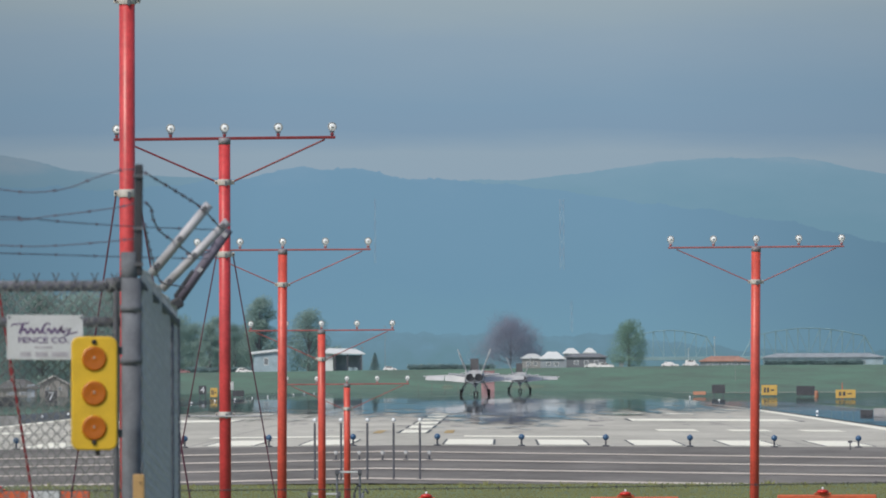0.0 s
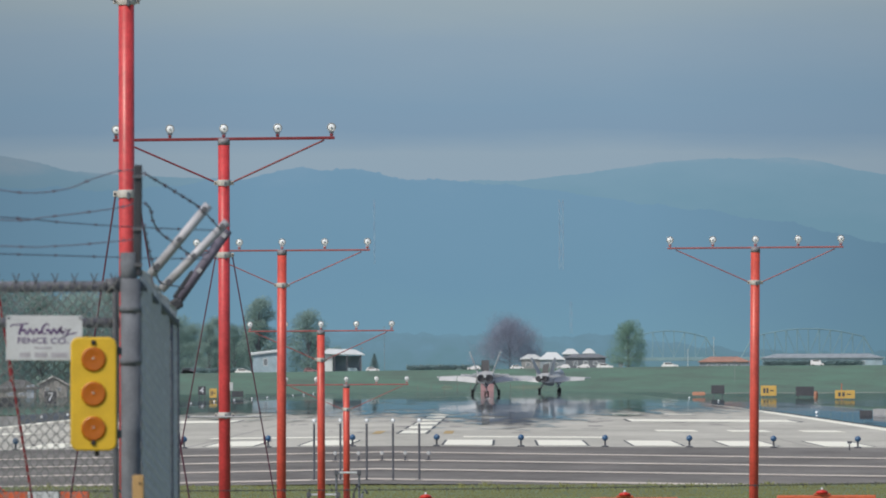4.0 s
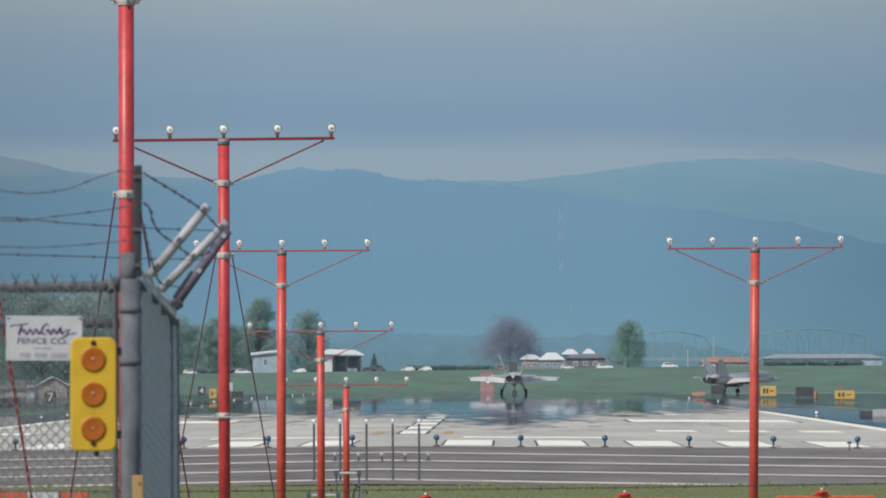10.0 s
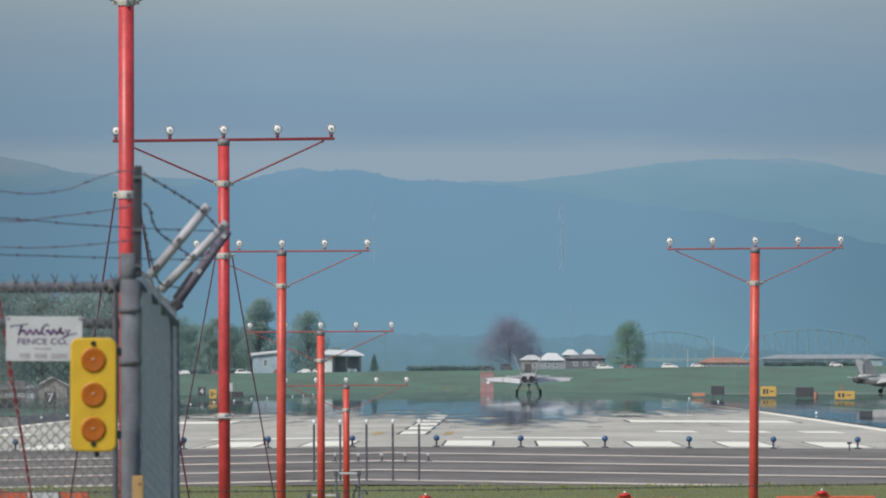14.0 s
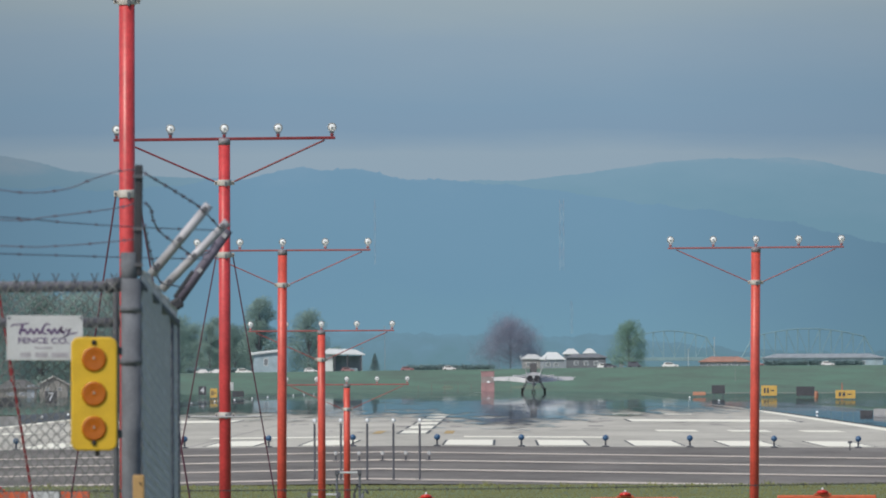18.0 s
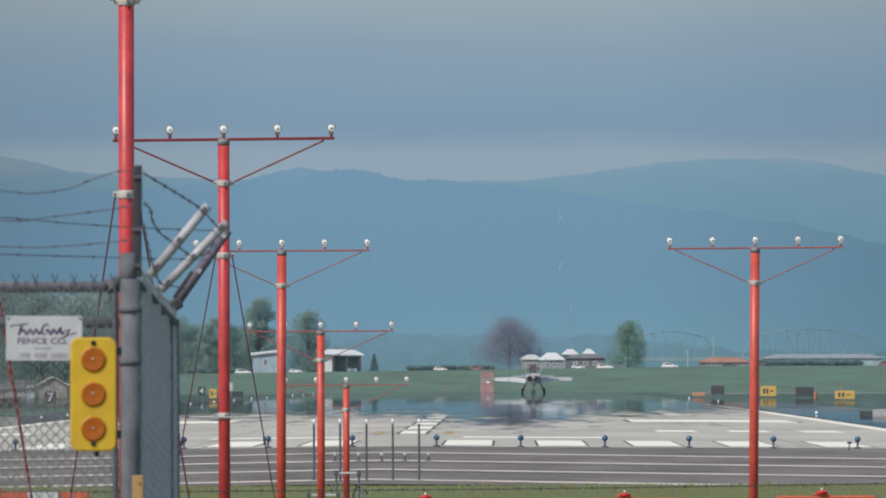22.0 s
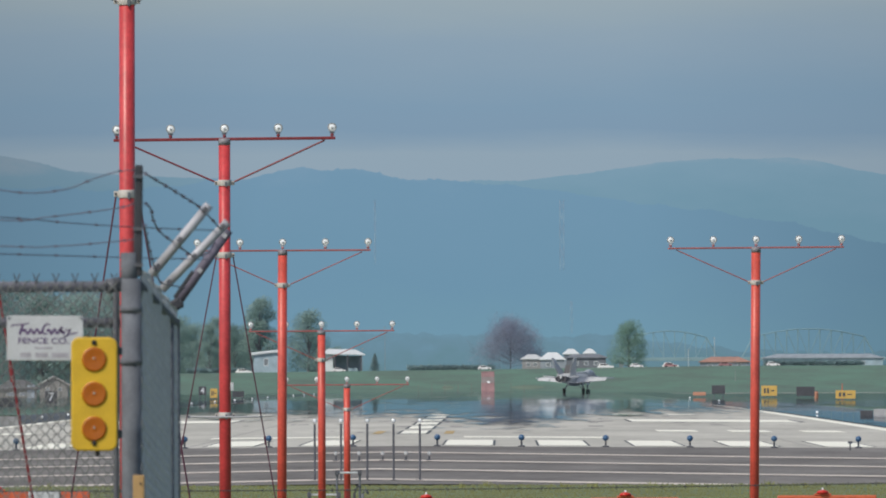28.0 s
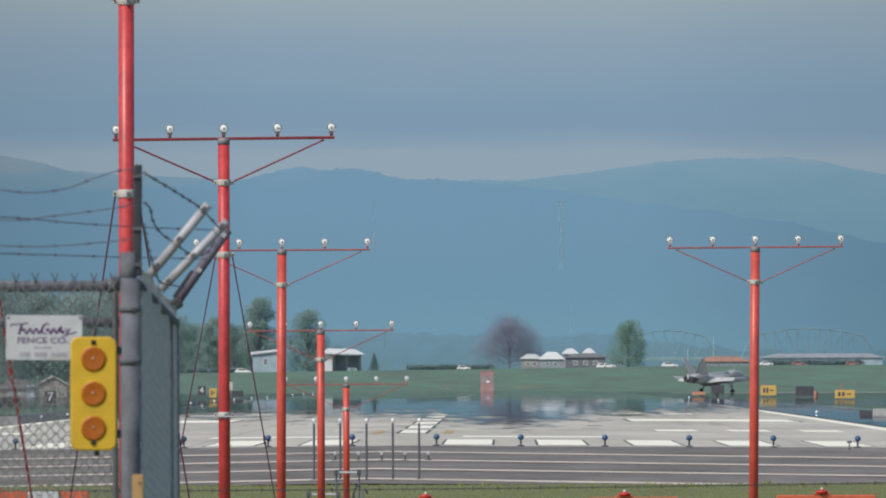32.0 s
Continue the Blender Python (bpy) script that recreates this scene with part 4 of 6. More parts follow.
    loops = (
        ((-1.294, 60.1, 2.944), (-1.257, 61.0, 2.922), (-1.221, 62.0, 2.9), (-1.15, 63.0, 2.853), (-1.16, 66.0, 2.841), (-1.163, 68.0, 2.824)),
        ((-1.292, 60.1, 2.835), (-1.282, 60.5, 2.819), (-1.284, 61.0, 2.782), (-1.278, 62.0, 2.748), (-1.254, 63.0, 2.723), (-1.263, 65.0, 2.716), (-1.279, 68.0, 2.713)),
        ((-1.298, 60.1, 2.757), (-1.301, 61.0, 2.683), (-1.312, 62.5, 2.62), (-1.359, 66.0, 2.585), (-1.36, 69.0, 2.589), (-1.36, 71.0, 2.592)),
        ((-1.293, 68.0, 2.713), (-1.293, 70.0, 2.719), (-1.258, 71.0, 2.746), (-1.251, 72.0, 2.799)),
    )
    for k, pts in enumerate(strands + loops):
        pts = [Vector(L(p)) for p in pts]
        fine = []
        for i in range(len(pts) - 1):
            p0, p1, p2, p3 = pts[max(i - 1, 0)], pts[i], pts[i + 1], pts[min(i + 2, len(pts) - 1)]
            for j in range(6):
                t = j / 6
                fine.append(0.5 * (2 * p1 + (p2 - p0) * t + (2 * p0 - 5 * p1 + 4 * p2 - p3) * t * t + (3 * p1 - p0 - 3 * p2 + p3) * t ** 3))
        fine.append(pts[-1])
        wire = part("barbed_strand", tube(B(), fine, 0.0021 if k < 5 else 0.0032, 5), BARB, fence, "rusty barbed wire")
        gap = 0.125 if k < 5 else 0.028
        run_len = 0.0
        for a, b in zip(fine, fine[1:]):
            s = math.hypot(b.x - a.x, b.z - a.z)
            while run_len < s:
                part("barb", barb_mesh(a.lerp(b, run_len / s), rnd, 0.0060 if k < 5 else 0.0085), BARB, wire)
                run_len += gap
            run_len -= s
    # wooden stake against the post
    sx, sy, sz = (-1.311, 59.6, 1.853)
    m = thing("wooden_stake", pose(sx, sy, land(sx, sy)), "weathered tan wooden stake leaning at the fence post", "stake")
    part("stake", box(B(), (0, 0, (sz - land(sx, sy)) / 2), (0.042, 0.03, sz - land(sx, sy)), bevel=0.004), WOOD, m)
    part("nail", box(B(), (0.006, -0.017, sz - land(sx, sy) - 0.03), (0.006, 0.006, 0.006)), BLACKSTEEL, m)


def lettering(name, text, size, at, parent, material, shear=0.0, width=None):
    cu = bpy.data.curves.new(name, "FONT")
    cu.body, cu.size, cu.align_x, cu.align_y, cu.extrude, cu.shear, cu.offset = text, size, "CENTER", "CENTER", 0.0006, shear, size * 0.012
    tmp = new("tmp_text", cu)
    bpy.context.view_layer.update()
    me = bpy.data.meshes.new_from_object(tmp.evaluated_get(bpy.context.evaluated_depsgraph_get()))
    bpy.data.objects.remove(tmp)
    wd = max(v.co.x for v in me.vertices) - min(v.co.x for v in me.vertices)
    k = width / wd if width else 1.0
    me.transform(pose(*at, 90) @ Matrix.Diagonal((k, 1, 1, 1)))
    me.materials.clear()
    me.materials.append(material)
    ob = new(name, me)
    ob.parent = parent
    return ob


def build_signs_on_fence():
    x, y, z = (-1.656, 59.93, 2.348)
    s = thing("fence_sign", pose(x, y, z, 0, 0.5, 0), "white metal fence company sign wired to the mesh", "sign")
    part("plate", box(B(), (0, 0, 0), (0.276, 0.003, 0.162), bevel=0.001), SIGNWHITE, s, "white plate")
    # company name in a flowing hand, as plain brush strokes
    def brush(pts, w2):
        bm = B()
        pts = [Vector((u, -0.0022, v)) for u, v in pts]
        left, right = [], []
        for i, p in enumerate(pts):
            d = (pts[min(i + 1, len(pts) - 1)] - pts[max(i - 1, 0)]).normalized()
            n2 = Vector((-d.z, 0, d.x)) * w2 * (0.5 + 0.5 * abs(d.z))
            left.append(bm.verts.new(p + n2))
            right.append(bm.verts.new(p - n2))
        for i in range(len(pts) - 1):
            bm.faces.new((left[i], left[i + 1], right[i + 1], right[i]))
        part("script_stroke", bm, INK, s, "purple brush stroke")

    def waves(x0, x1, z0, hump, n2):
        return [(x0 + (x1 - x0) * i / (n2 * 8), z0 + hump * math.sin(i * math.pi / 4) + 0.25 * hump * i / (n2 * 8)) for i in range(n2 * 8 + 1)]

    brush([(-0.122, 0.040), (-0.115, 0.047), (-0.09, 0.048), (-0.058, 0.053)], 0.0042)
    brush([(-0.080, 0.048), (-0.086, 0.030), (-0.092, 0.014), (-0.086, 0.012)], 0.0046)
    brush(waves(-0.080, -0.012, 0.022, 0.010, 3), 0.0040)
    brush([(0.018, 0.046), (0.010, 0.052), (-0.002, 0.044), (-0.010, 0.028), (-0.004, 0.015), (0.008, 0.016)], 0.0046)
    brush(waves(0.008, 0.072, 0.023, 0.010, 3), 0.0040)
    brush([(0.062, 0.042), (0.058, 0.028), (0.062, 0.018)], 0.0040)
    brush([(0.076, 0.034), (0.082, 0.022), (0.092, 0.034), (0.080, 0.008), (0.066, 0.004), (0.082, 0.012), (0.118, 0.020)], 0.0036)
    lettering("line_of_text", "FENCE CO.", 0.030, (-0.006, -0.0022, -0.011), s, INK, width=0.182)
    bm = B()
    box(bm, (-0.005, -0.0022, -0.036), (0.066, 0.001, 0.007))
    part("small_print", bm, INKGREY, s)
    for u, w2 in ((-0.07, 0.04), (-0.012, 0.045), (0.055, 0.06)):
        part("print_bar", box(B(), (u, -0.0022, -0.062), (w2, 0.001, 0.018)), INKGREY, s, "faded bar of print")
    for u in (-0.13, 0.13):
        part("bolt", lathe(B(), [(0.005, 0.0), (0.005, 0.003), (0.002, 0.004)], 8, pose(u, -0.0015, 0.072, 90)), GALV, s)
    # signal head with three amber lenses
    x, y, z = (-1.473, 59.7, 2.145)
    m = thing("signal_head", pose(x, y, z - 0.205, 0, 0.2, 0), "yellow three-lamp signal head with amber lenses on the fence", "signal light")
    bm = box(B(), (0, 0, 0.205), (0.166, 0.06, 0.41))
    vert_edges = [e for e in bm.edges if abs(e.verts[0].co.y - e.verts[1].co.y) > 0.05]
    bmesh.ops.bevel(bm, geom=vert_edges, offset=0.03, segments=5, affect="EDGES", profile=0.5)
    bmesh.ops.bevel(bm, geom=[e for e in bm.edges if e.verts[0].co.y < -0.029 and e.verts[1].co.y < -0.029], offset=0.006, segments=2, affect="EDGES", profile=0.5)
    part("housing", bm, YELLOW, m, "yellow painted housing")
    for zz in (0.330, 0.205, 0.080):
        ring = part("lens_ring", lathe(B(), [(0.0435, 0), (0.0465, 0.001), (0.0465, 0.003), (0.0440, 0.004)], 26, pose(0, -0.030, zz, 90)), YELLOW, m, "yellow bezel", True)
        lens = lathe(B(), [(0.0455, 0.003), (0.042, 0.0065), (0.036, 0.0075), (0.034, 0.0065), (0.028, 0.0085), (0.026, 0.0075), (0.019, 0.0095), (0.017, 0.0085), (0.009, 0.0105), (0.001, 0.011)], 26, pose(0, -0.030, zz, 90))
        part("lens", lens, AMBER, ring, "ribbed amber lens", True)
        # pale disc paints the sky's glint in the middle of the lens
        part("lens_glint", lathe(B(), [(0.004, 0.0), (0.003, 0.002), (0.001, 0.003)], 10, pose(0, -0.041, zz + 0.003, 90)), COLLAR, ring, "pale dot for the sky's glint", True)
    for zz, r in ((0.390, 0.0095), (0.028, 0.0095)):
        part("bolt", lathe(B(), [(r, 0.0), (r, 0.006), (r * 0.6, 0.009)], 10, pose(0, -0.030, zz, 90)), BLACK, m, "black bolt", True)
    part("drain_plug", lathe(B(), [(0.008, -0.02), (0.008, 0.0)], 8, pose(0.012, 0, 0.0)), BLACK, m)
    part("bracket", box(B(), (0.05, 0.04, 0.36), (0.10, 0.03, 0.03), bevel=0.004), DARKSTEEL, m, "steel bracket to the fence post")
    part("bracket", box(B(), (0.05, 0.04, 0.06), (0.10, 0.03, 0.03), bevel=0.004), DARKSTEEL, m)


# ---- jets ----
def ring_section(y, w, z0, z1, n=18, p=2.6, cx=0.0):
    c, h = (z0 + z1) / 2, (z1 - z0) / 2
    out = []
    for k in range(n):
        a = 2 * math.pi * k / n
        ca, sa = math.cos(a), math.sin(a)
        out.append(Vector((cx + w * math.copysign(abs(ca) ** (2 / p), ca), y, c + h * math.copysign(abs(sa) ** (2 / p), sa))))
    return out


def build_jet(label):
    jet = thing("fighter_jet", pose(0, 0, 0), label, "fighter jet", "fighter jets")
    sec = [(-4.4, 1.00, 1.28, 2.28), (-3.0, 1.10, 1.15, 2.42), (-1.0, 1.18, 1.05, 2.52), (1.0, 1.22, 1.02, 2.56), (2.6, 1.20, 1.05, 2.60), (3.3, 0.82, 1.12, 2.64), (4.2, 0.64, 1.18, 2.62),
           (5.6, 0.58, 1.22, 2.52), (7.4, 0.54, 1.32, 2.42), (9.0, 0.44, 1.45, 2.25)]
    part("fuselage", loft(B(), [ring_section(*s) for s in sec]), JETGREY, jet, "light grey fuselage", True)
    part("radome", loft(B(), [ring_section(9.0, 0.44, 1.45, 2.25), ring_section(9.7, 0.31, 1.58, 2.10), ring_section(10.3, 0.17, 1.70, 1.98), ring_section(10.8, 0.02, 1.80, 1.84)]), JETGREY, jet, "grey nose cone", True)
    part("pitot", tube(B(), [(0, 10.7, 1.82), (0, 11.0, 1.82)], 0.02, 6), JETDARK, jet)
    part("spine", loft(B(), [ring_section(4.6, 0.36, 2.3, 3.0, p=2), ring_section(3.0, 0.42, 2.3, 2.95, p=2), ring_section(0.5, 0.36, 2.3, 2.80, p=2), ring_section(-2.2, 0.22, 2.3, 2.55, p=2)]), JETGREY, jet, "", True)
    can = part("canopy", loft(B(), [ring_section(8.3, 0.05, 2.28, 2.36, p=2), ring_section(7.7, 0.32, 2.2, 2.82, p=2), ring_section(6.8, 0.45, 2.2, 3.20, p=2), ring_section(5.6, 0.47, 2.2, 3.30, p=2), ring_section(4.4, 0.39, 2.3, 3.06, p=2)]), CANOPY, jet, "glass canopy with its highlight in the colour", True)
    bm = B()
    for yy, ww, zz in ((7.35, 0.40, 3.02), (5.9, 0.48, 3.29)):
        pts = [(ww * math.cos(a) * 1.03, yy, 2.25 + (zz - 2.22) * math.sin(a)) for a in [math.pi * k / 10 for k in range(11)]]
        tube(bm, pts, 0.03, 6)
    part("canopy_frame", bm, JETGREY, can)
    for s in (-1, 1):
        intake = part("intake", loft(B(), [ring_section(3.5, 0.33, 1.12, 2.02, 14, 4, s * 0.98), ring_section(2.2, 0.38, 1.08, 2.08, 14, 4, s * 1.0), ring_section(0.0, 0.36, 1.05, 2.1, 14, 4, s * 0.95)]), JETDARK, jet, "boxy engine intake", True)
        part("intake_mouth", box(B(), (s * 0.98, 3.51, 1.57), (0.52, 0.03, 0.74), bevel=0.01), BLACK, intake)
        n = part("nozzle", lathe(B(), [(0.50, 0.0), (0.50, 0.25), (0.46, 0.7), (0.40, 1.0), (0.37, 1.0), (0.40, 0.6), (0.42, 0.2)], 20, pose(s * 0.52, -4.25, 1.76, 90)), NOZZLE, jet, "dark engine nozzle", True)
        part("engine_face", lathe(B(), [(0.40, 0), (0.40, 0.02)], 16, pose(s * 0.52, -4.9, 1.76, 90)), NOZZLE, n)
        # leading-edge extension, wing, flaps
        lex = [(s * 0.5, 7.4), (s * 0.82, 6.2), (s * 1.25, 4.2), (s * 1.75, 2.7), (s * 1.1, 2.4), (s * 0.5, 3.0)]
        part("leading_edge_extension", slab(B(), lex if s > 0 else lex[::-1], 0.10, pose(0, 0, 2.32)), JETLIT, jet, "pale leading-edge extension")
        wing = [(s * 1.1, 2.75), (s * 1.75, 2.7), (s * 5.95, 0.85), (s * 5.95, -0.55), (s * 1.1, -1.25)]
        wm = pose(0, 0, 2.14, 0, s * 2.2, 0)
        part("wing", slab(B(), wing if s > 0 else wing[::-1], 0.16, wm), JETGREY, jet, "broad grey wing")
        fl = [(s * 1.15, 0.0), (s * 3.55, 0.0), (s * 3.55, -0.85), (s * 1.15, -1.35)]
        part("flap", slab(B(), fl if s > 0 else fl[::-1], 0.09, wm @ pose(0, -1.22, -0.03, 0, 0, s * 6) @ pose(0, 0, 0, 42, 0, 0)), JETLIT, jet, "lowered pale flap")
        ai = [(s * 3.62, 0.0), (s * 5.9, 0.0), (s * 5.9, -0.62), (s * 3.62, -0.92)]
        part("aileron", slab(B(), ai if s > 0 else ai[::-1], 0.08, wm @ pose(0, -1.28, -0.03, 0, 0, s * 7) @ pose(0, 0, 0, 38, 0, 0)), JETLIT, jet, "drooped pale aileron")
        rail = part("wingtip_rail", tube(B(), [(s * 6.05, 1.9, 1.91), (s * 6.05, 1.6, 1.91), (s * 6.05, -1.1, 1.91)], 0.09, 8, None), JETLIT, jet, "missile rail at the wingtip")
        for px2 in (2.6, 4.1):
            part("pylon", box(B(), (s * px2, 0.3, 1.8), (0.12, 1.9, 0.42), bevel=0.04), JETGREY, jet)
        st = [(s * 1.0, 0.9), (s * 1.35, 0.9), (s * 3.05, -0.6), (s * 3.05, -1.2), (s * 1.2, -1.1)]
        part("stabilator", slab(B(), st if s > 0 else st[::-1], 0.10, pose(0, -4.2, 1.95, 0, s * -2, 0) @ pose(0, 0, 0, -9, 0, 0)), JETLIT, jet, "pale grey tailplane")
        fin = [(0.0, -1.1), (0.0, -3.6), (2.75, -4.25), (2.75, -3.25)]
        fm = Matrix(((math.sin(radians(21)) * s, 0, s * math.cos(radians(21)), s * 0.92), (0, 1, 0, -0.2), (math.cos(radians(21)), 0, -math.sin(radians(21)), 2.40), (0, 0, 0, 1)))
        f = part("tail_fin", slab(B(), fin, 0.15, fm), JETGREY, jet, "canted grey tail fin")
        part("fin_tip", slab(B(), [(2.75, -3.2), (2.75, -4.3), (2.88, -4.25), (2.88, -3.4)], 0.12, fm), JETLIT, f, "pale fin tip")
        part("rudder", slab(B(), [(0.35, -3.62), (0.35, -4.0), (2.1, -4.35), (2.1, -4.02)], 0.07, fm), JETDARK, f)
        # main gear
        leg = part("main_gear_leg", tube(B(), [(s * 0.85, 0.3, 1.75), (s * 1.48, 0.25, 1.0)], 0.09, 10), DARKSTEEL, jet, "splayed landing gear leg")
        part("trailing_link", tube(B(), [(s * 1.46, 0.3, 1.0), (s * 1.52, -0.1, 0.40)], 0.085, 8), DARKSTEEL, leg)
        part("shock_strut", tube(B(), [(s * 1.05, -0.25, 1.15), (s * 1.48, -0.05, 0.5)], 0.05, 8), GALV, leg)
        wheel = part("main_wheel", lathe(B(), [(0.20, -0.16), (0.34, -0.155), (0.385, -0.09), (0.39, 0.0), (0.385, 0.09), (0.34, 0.155), (0.20, 0.16)], 22, pose(s * 1.66, -0.1, 0.39, 0, 90)), BLACK, leg, "black main tyre", True)
        part("gear_door", box(B(), (s * 1.12, 0.9, 0.95), (0.04, 1.0, 0.55), (0, s * 25, 0), 0.01), JETGREY, jet)
        part("nose_tyre", lathe(B(), [(0.12, -0.08), (0.25, -0.08), (0.28, 0.0), (0.25, 0.08), (0.12, 0.08)], 18, pose(s * 0.19, 5.5, 0.28, 0, 90)), BLACK, jet, "", True)
    rear = part("rear_bulkhead", loft(B(), [ring_section(-3.9, 1.045, 1.22, 2.345), ring_section(-4.42, 1.01, 1.27, 2.295), ring_section(-4.6, 0.93, 1.34, 2.20)]), JETDARK, jet, "dark tail end", True)
    part("seam", loft(B(), [ring_section(-3.86, 1.06, 1.205, 2.36), ring_section(-3.92, 1.06, 1.205, 2.36)], False), NOZZLE, rear, "dark seam", True)
    part("speed_brake", box(B(), (0, -2.55, 3.25), (0.98, 0.07, 1.75), (-30, 0, 0), 0.02), NOZZLE, jet, "raised dark dorsal speed brake")
    part("speed_brake_ram", tube(B(), [(0, -2.2, 2.5), (0, -2.5, 3.0)], 0.05, 6), GALV, jet)
    part("nose_gear_leg", tube(B(), [(0, 5.25, 1.75), (0, 5.5, 0.28)], 0.075, 8), GALV, jet)
    part("drag_brace", tube(B(), [(0, 4.2, 1.65), (0, 5.45, 0.6)], 0.04, 6), GALV, jet)
    part("nose_gear_door", box(B(), (0.25, 5.0, 1.0), (0.03, 0.9, 0.4), (0, -15, 0), 0.008), JETGREY, jet)
    tank = part("centre_tank", loft(B(), [ring_section(2.6, 0.03, 0.90, 0.96, 12, 2), ring_section(1.8, 0.24, 0.70, 1.18, 12, 2), ring_section(0.5, 0.32, 0.62, 1.26, 12, 2), ring_section(-1.4, 0.26, 0.68, 1.2, 12, 2), ring_section(-2.6, 0.04, 0.9, 0.98, 12, 2)]), JETDARK, jet, "belly fuel tank with the belly's shade painted in", True)
    part("tailhook", tube(B(), [(0, -2.4, 1.1), (0, -4.9, 1.22)], 0.05, 6), DARKSTEEL, jet)
    # airframe raised on its gear to fit the jets' height in the camera's view
    for ob in list(jet.children_recursive):
        top = ob if ob.parent == jet else ob.parent
        if top.name.split(".")[0] not in ("main_gear_leg", "nose_tyre", "nose_gear_leg", "drag_brace"):
            ob.data.transform(Matrix.Translation((0, 0, 0.42)))
    part("tail_block", box(B(), (0, -4.7, 2.47), (0.34, 1.0, 0.5), bevel=0.06), JETGREY, jet)
    # deck and fin fairings added to stand for sunlight over the engines
    deck = [[Vector((x, y, z + h * (1 - (x / 1.0) ** 2))) for x in (-0.95, -0.6, -0.2, 0.2, 0.6, 0.95)] + [Vector((x, y, z - 0.12)) for x in (0.95, 0.0, -0.95)] for y, z, h in ((-2.6, 2.92, 0.22), (-3.8, 2.78, 0.18), (-4.7, 2.62, 0.10))]
    part("tail_deck", loft(B(), deck), JETLIT, jet, "pale sloping deck added for the sunlit crown over the engines")
    for s in (-1, 1):
        part("fin_root", loft(B(), [ring_section(-1.4, 0.06, 2.80, 2.95, 10, 2, s * 0.98), ring_section(-2.6, 0.13, 2.78, 3.12, 10, 2, s * 1.0), ring_section(-4.2, 0.10, 2.70, 3.0, 10, 2, s * 1.0)]), JETLIT, jet, "pale fairing added for the sunlit look at the fin's root", True)
    return jet


# ---- far field ----
K = 1.4667        # size of the far houses and trees
def leaf_crown(rng, blobs, n, size):
    """Many small bent leaf sprays spread through a cluster of boughs; returns vertices and faces."""
    verts, faces = [], []
    for i in range(n):
        cx, cy, cz, r = blobs[rng.randrange(len(blobs))]
        while True:
            d = Vector((rng.uniform(-1, 1), rng.uniform(-1, 1), rng.uniform(-1, 1)))
            if 0.05 < d.length < 1:
                break
        d = d.normalized() * (rng.random() ** 0.38) * r * rng.uniform(0.8, 1.1)
        c = Vector((cx, cy, cz)) + Vector((d.x, d.y, d.z * 0.85))
        u = Vector((rng.uniform(-1, 1), rng.uniform(-1, 1), rng.uniform(-1, 1))).normalized()
        v = u.orthogonal().normalized()
        w2 = u.cross(v)
        s = size * rng.uniform(0.6, 1.3)
        b = len(verts)
        verts += [c - u * s, c + v * s * 0.6 + w2 * s * 0.2, c + u * s, c - v * s * 0.6 + w2 * s * 0.2]
        faces += [(b, b + 1, b + 2), (b, b + 2, b + 3)]
    return verts, faces


def build_tree(m, height, width, seed, leaf, label, n=2600, bare=False, group="far trees", low=0.22):
    rng = random.Random(seed)
    height, width = height * K + (dip(m.translation.x, m.translation.y) + LIP if m.translation.y > 4300 else 0.0), width * K
    t = thing("tree", m, label, "tree", group)
    th = height * 0.45
    bm = tube(B(), [(0, 0, -0.3), (rng.uniform(-.1, .1), 0, th * 0.5), (rng.uniform(-.2, .2), 0, th), (rng.uniform(-.3, .3), 0, height * 0.8)], height * (0.011 if bare else 0.03), 8, height * 0.006)
    part("trunk", bm, BARK, t)
    blobs = []
    k = 17 if not bare else 26
    for i in range(k):
        a = i * 2.4 + rng.uniform(-0.4, 0.4)
        f = low + (0.92 - low) * (i + 0.5) / k
        reach = width / 2 * math.sin(math.pi * min(1, 0.25 + f * 0.72)) ** 0.8 * rng.uniform(0.45, 0.75)
        tip = (math.cos(a) * reach, math.sin(a) * reach, height * f)
        blobs.append((*tip, width * rng.uniform(0.17, 0.24)))
        part("limb", tube(B(), [(0, 0, height * f * 0.55), (tip[0] * 0.5, tip[1] * 0.5, height * f * 0.8), tip], height * (0.005 if bare else 0.011), 5, height * 0.002), BARK, t)
    blobs.append((0, 0, height * 0.88, width * 0.17))
    blobs.append((0, 0, height * 0.6, width * 0.25))
    if bare:
        bm = B()
        for i in range(1500):
            bx, by, bz, r = blobs[rng.randrange(len(blobs))]
            d = Vector((bx, by, 0.6 * height)) * 0.3 + Vector((rng.uniform(-1, 1), rng.uniform(-1, 1), rng.uniform(0.1, 1.2))) * r
            p = Vector((bx, by, bz)) + Vector((rng.uniform(-1, 1), rng.uniform(-1, 1), rng.uniform(-1, 1))) * r * 0.6
            q = p + Vector((d.x * 0.5, d.y * 0.5, abs(d.z) * 0.35)).normalized() * r * rng.uniform(0.4, 0.9)
            tube(bm, [p, q], 0.016, 3, 0.008, False)
        tagged(part("twig_spray", bm, TWIGS, t, "fine bare twigs"), kind="stuff")
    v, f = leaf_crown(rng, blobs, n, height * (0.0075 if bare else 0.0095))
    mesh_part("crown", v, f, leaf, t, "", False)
    return t


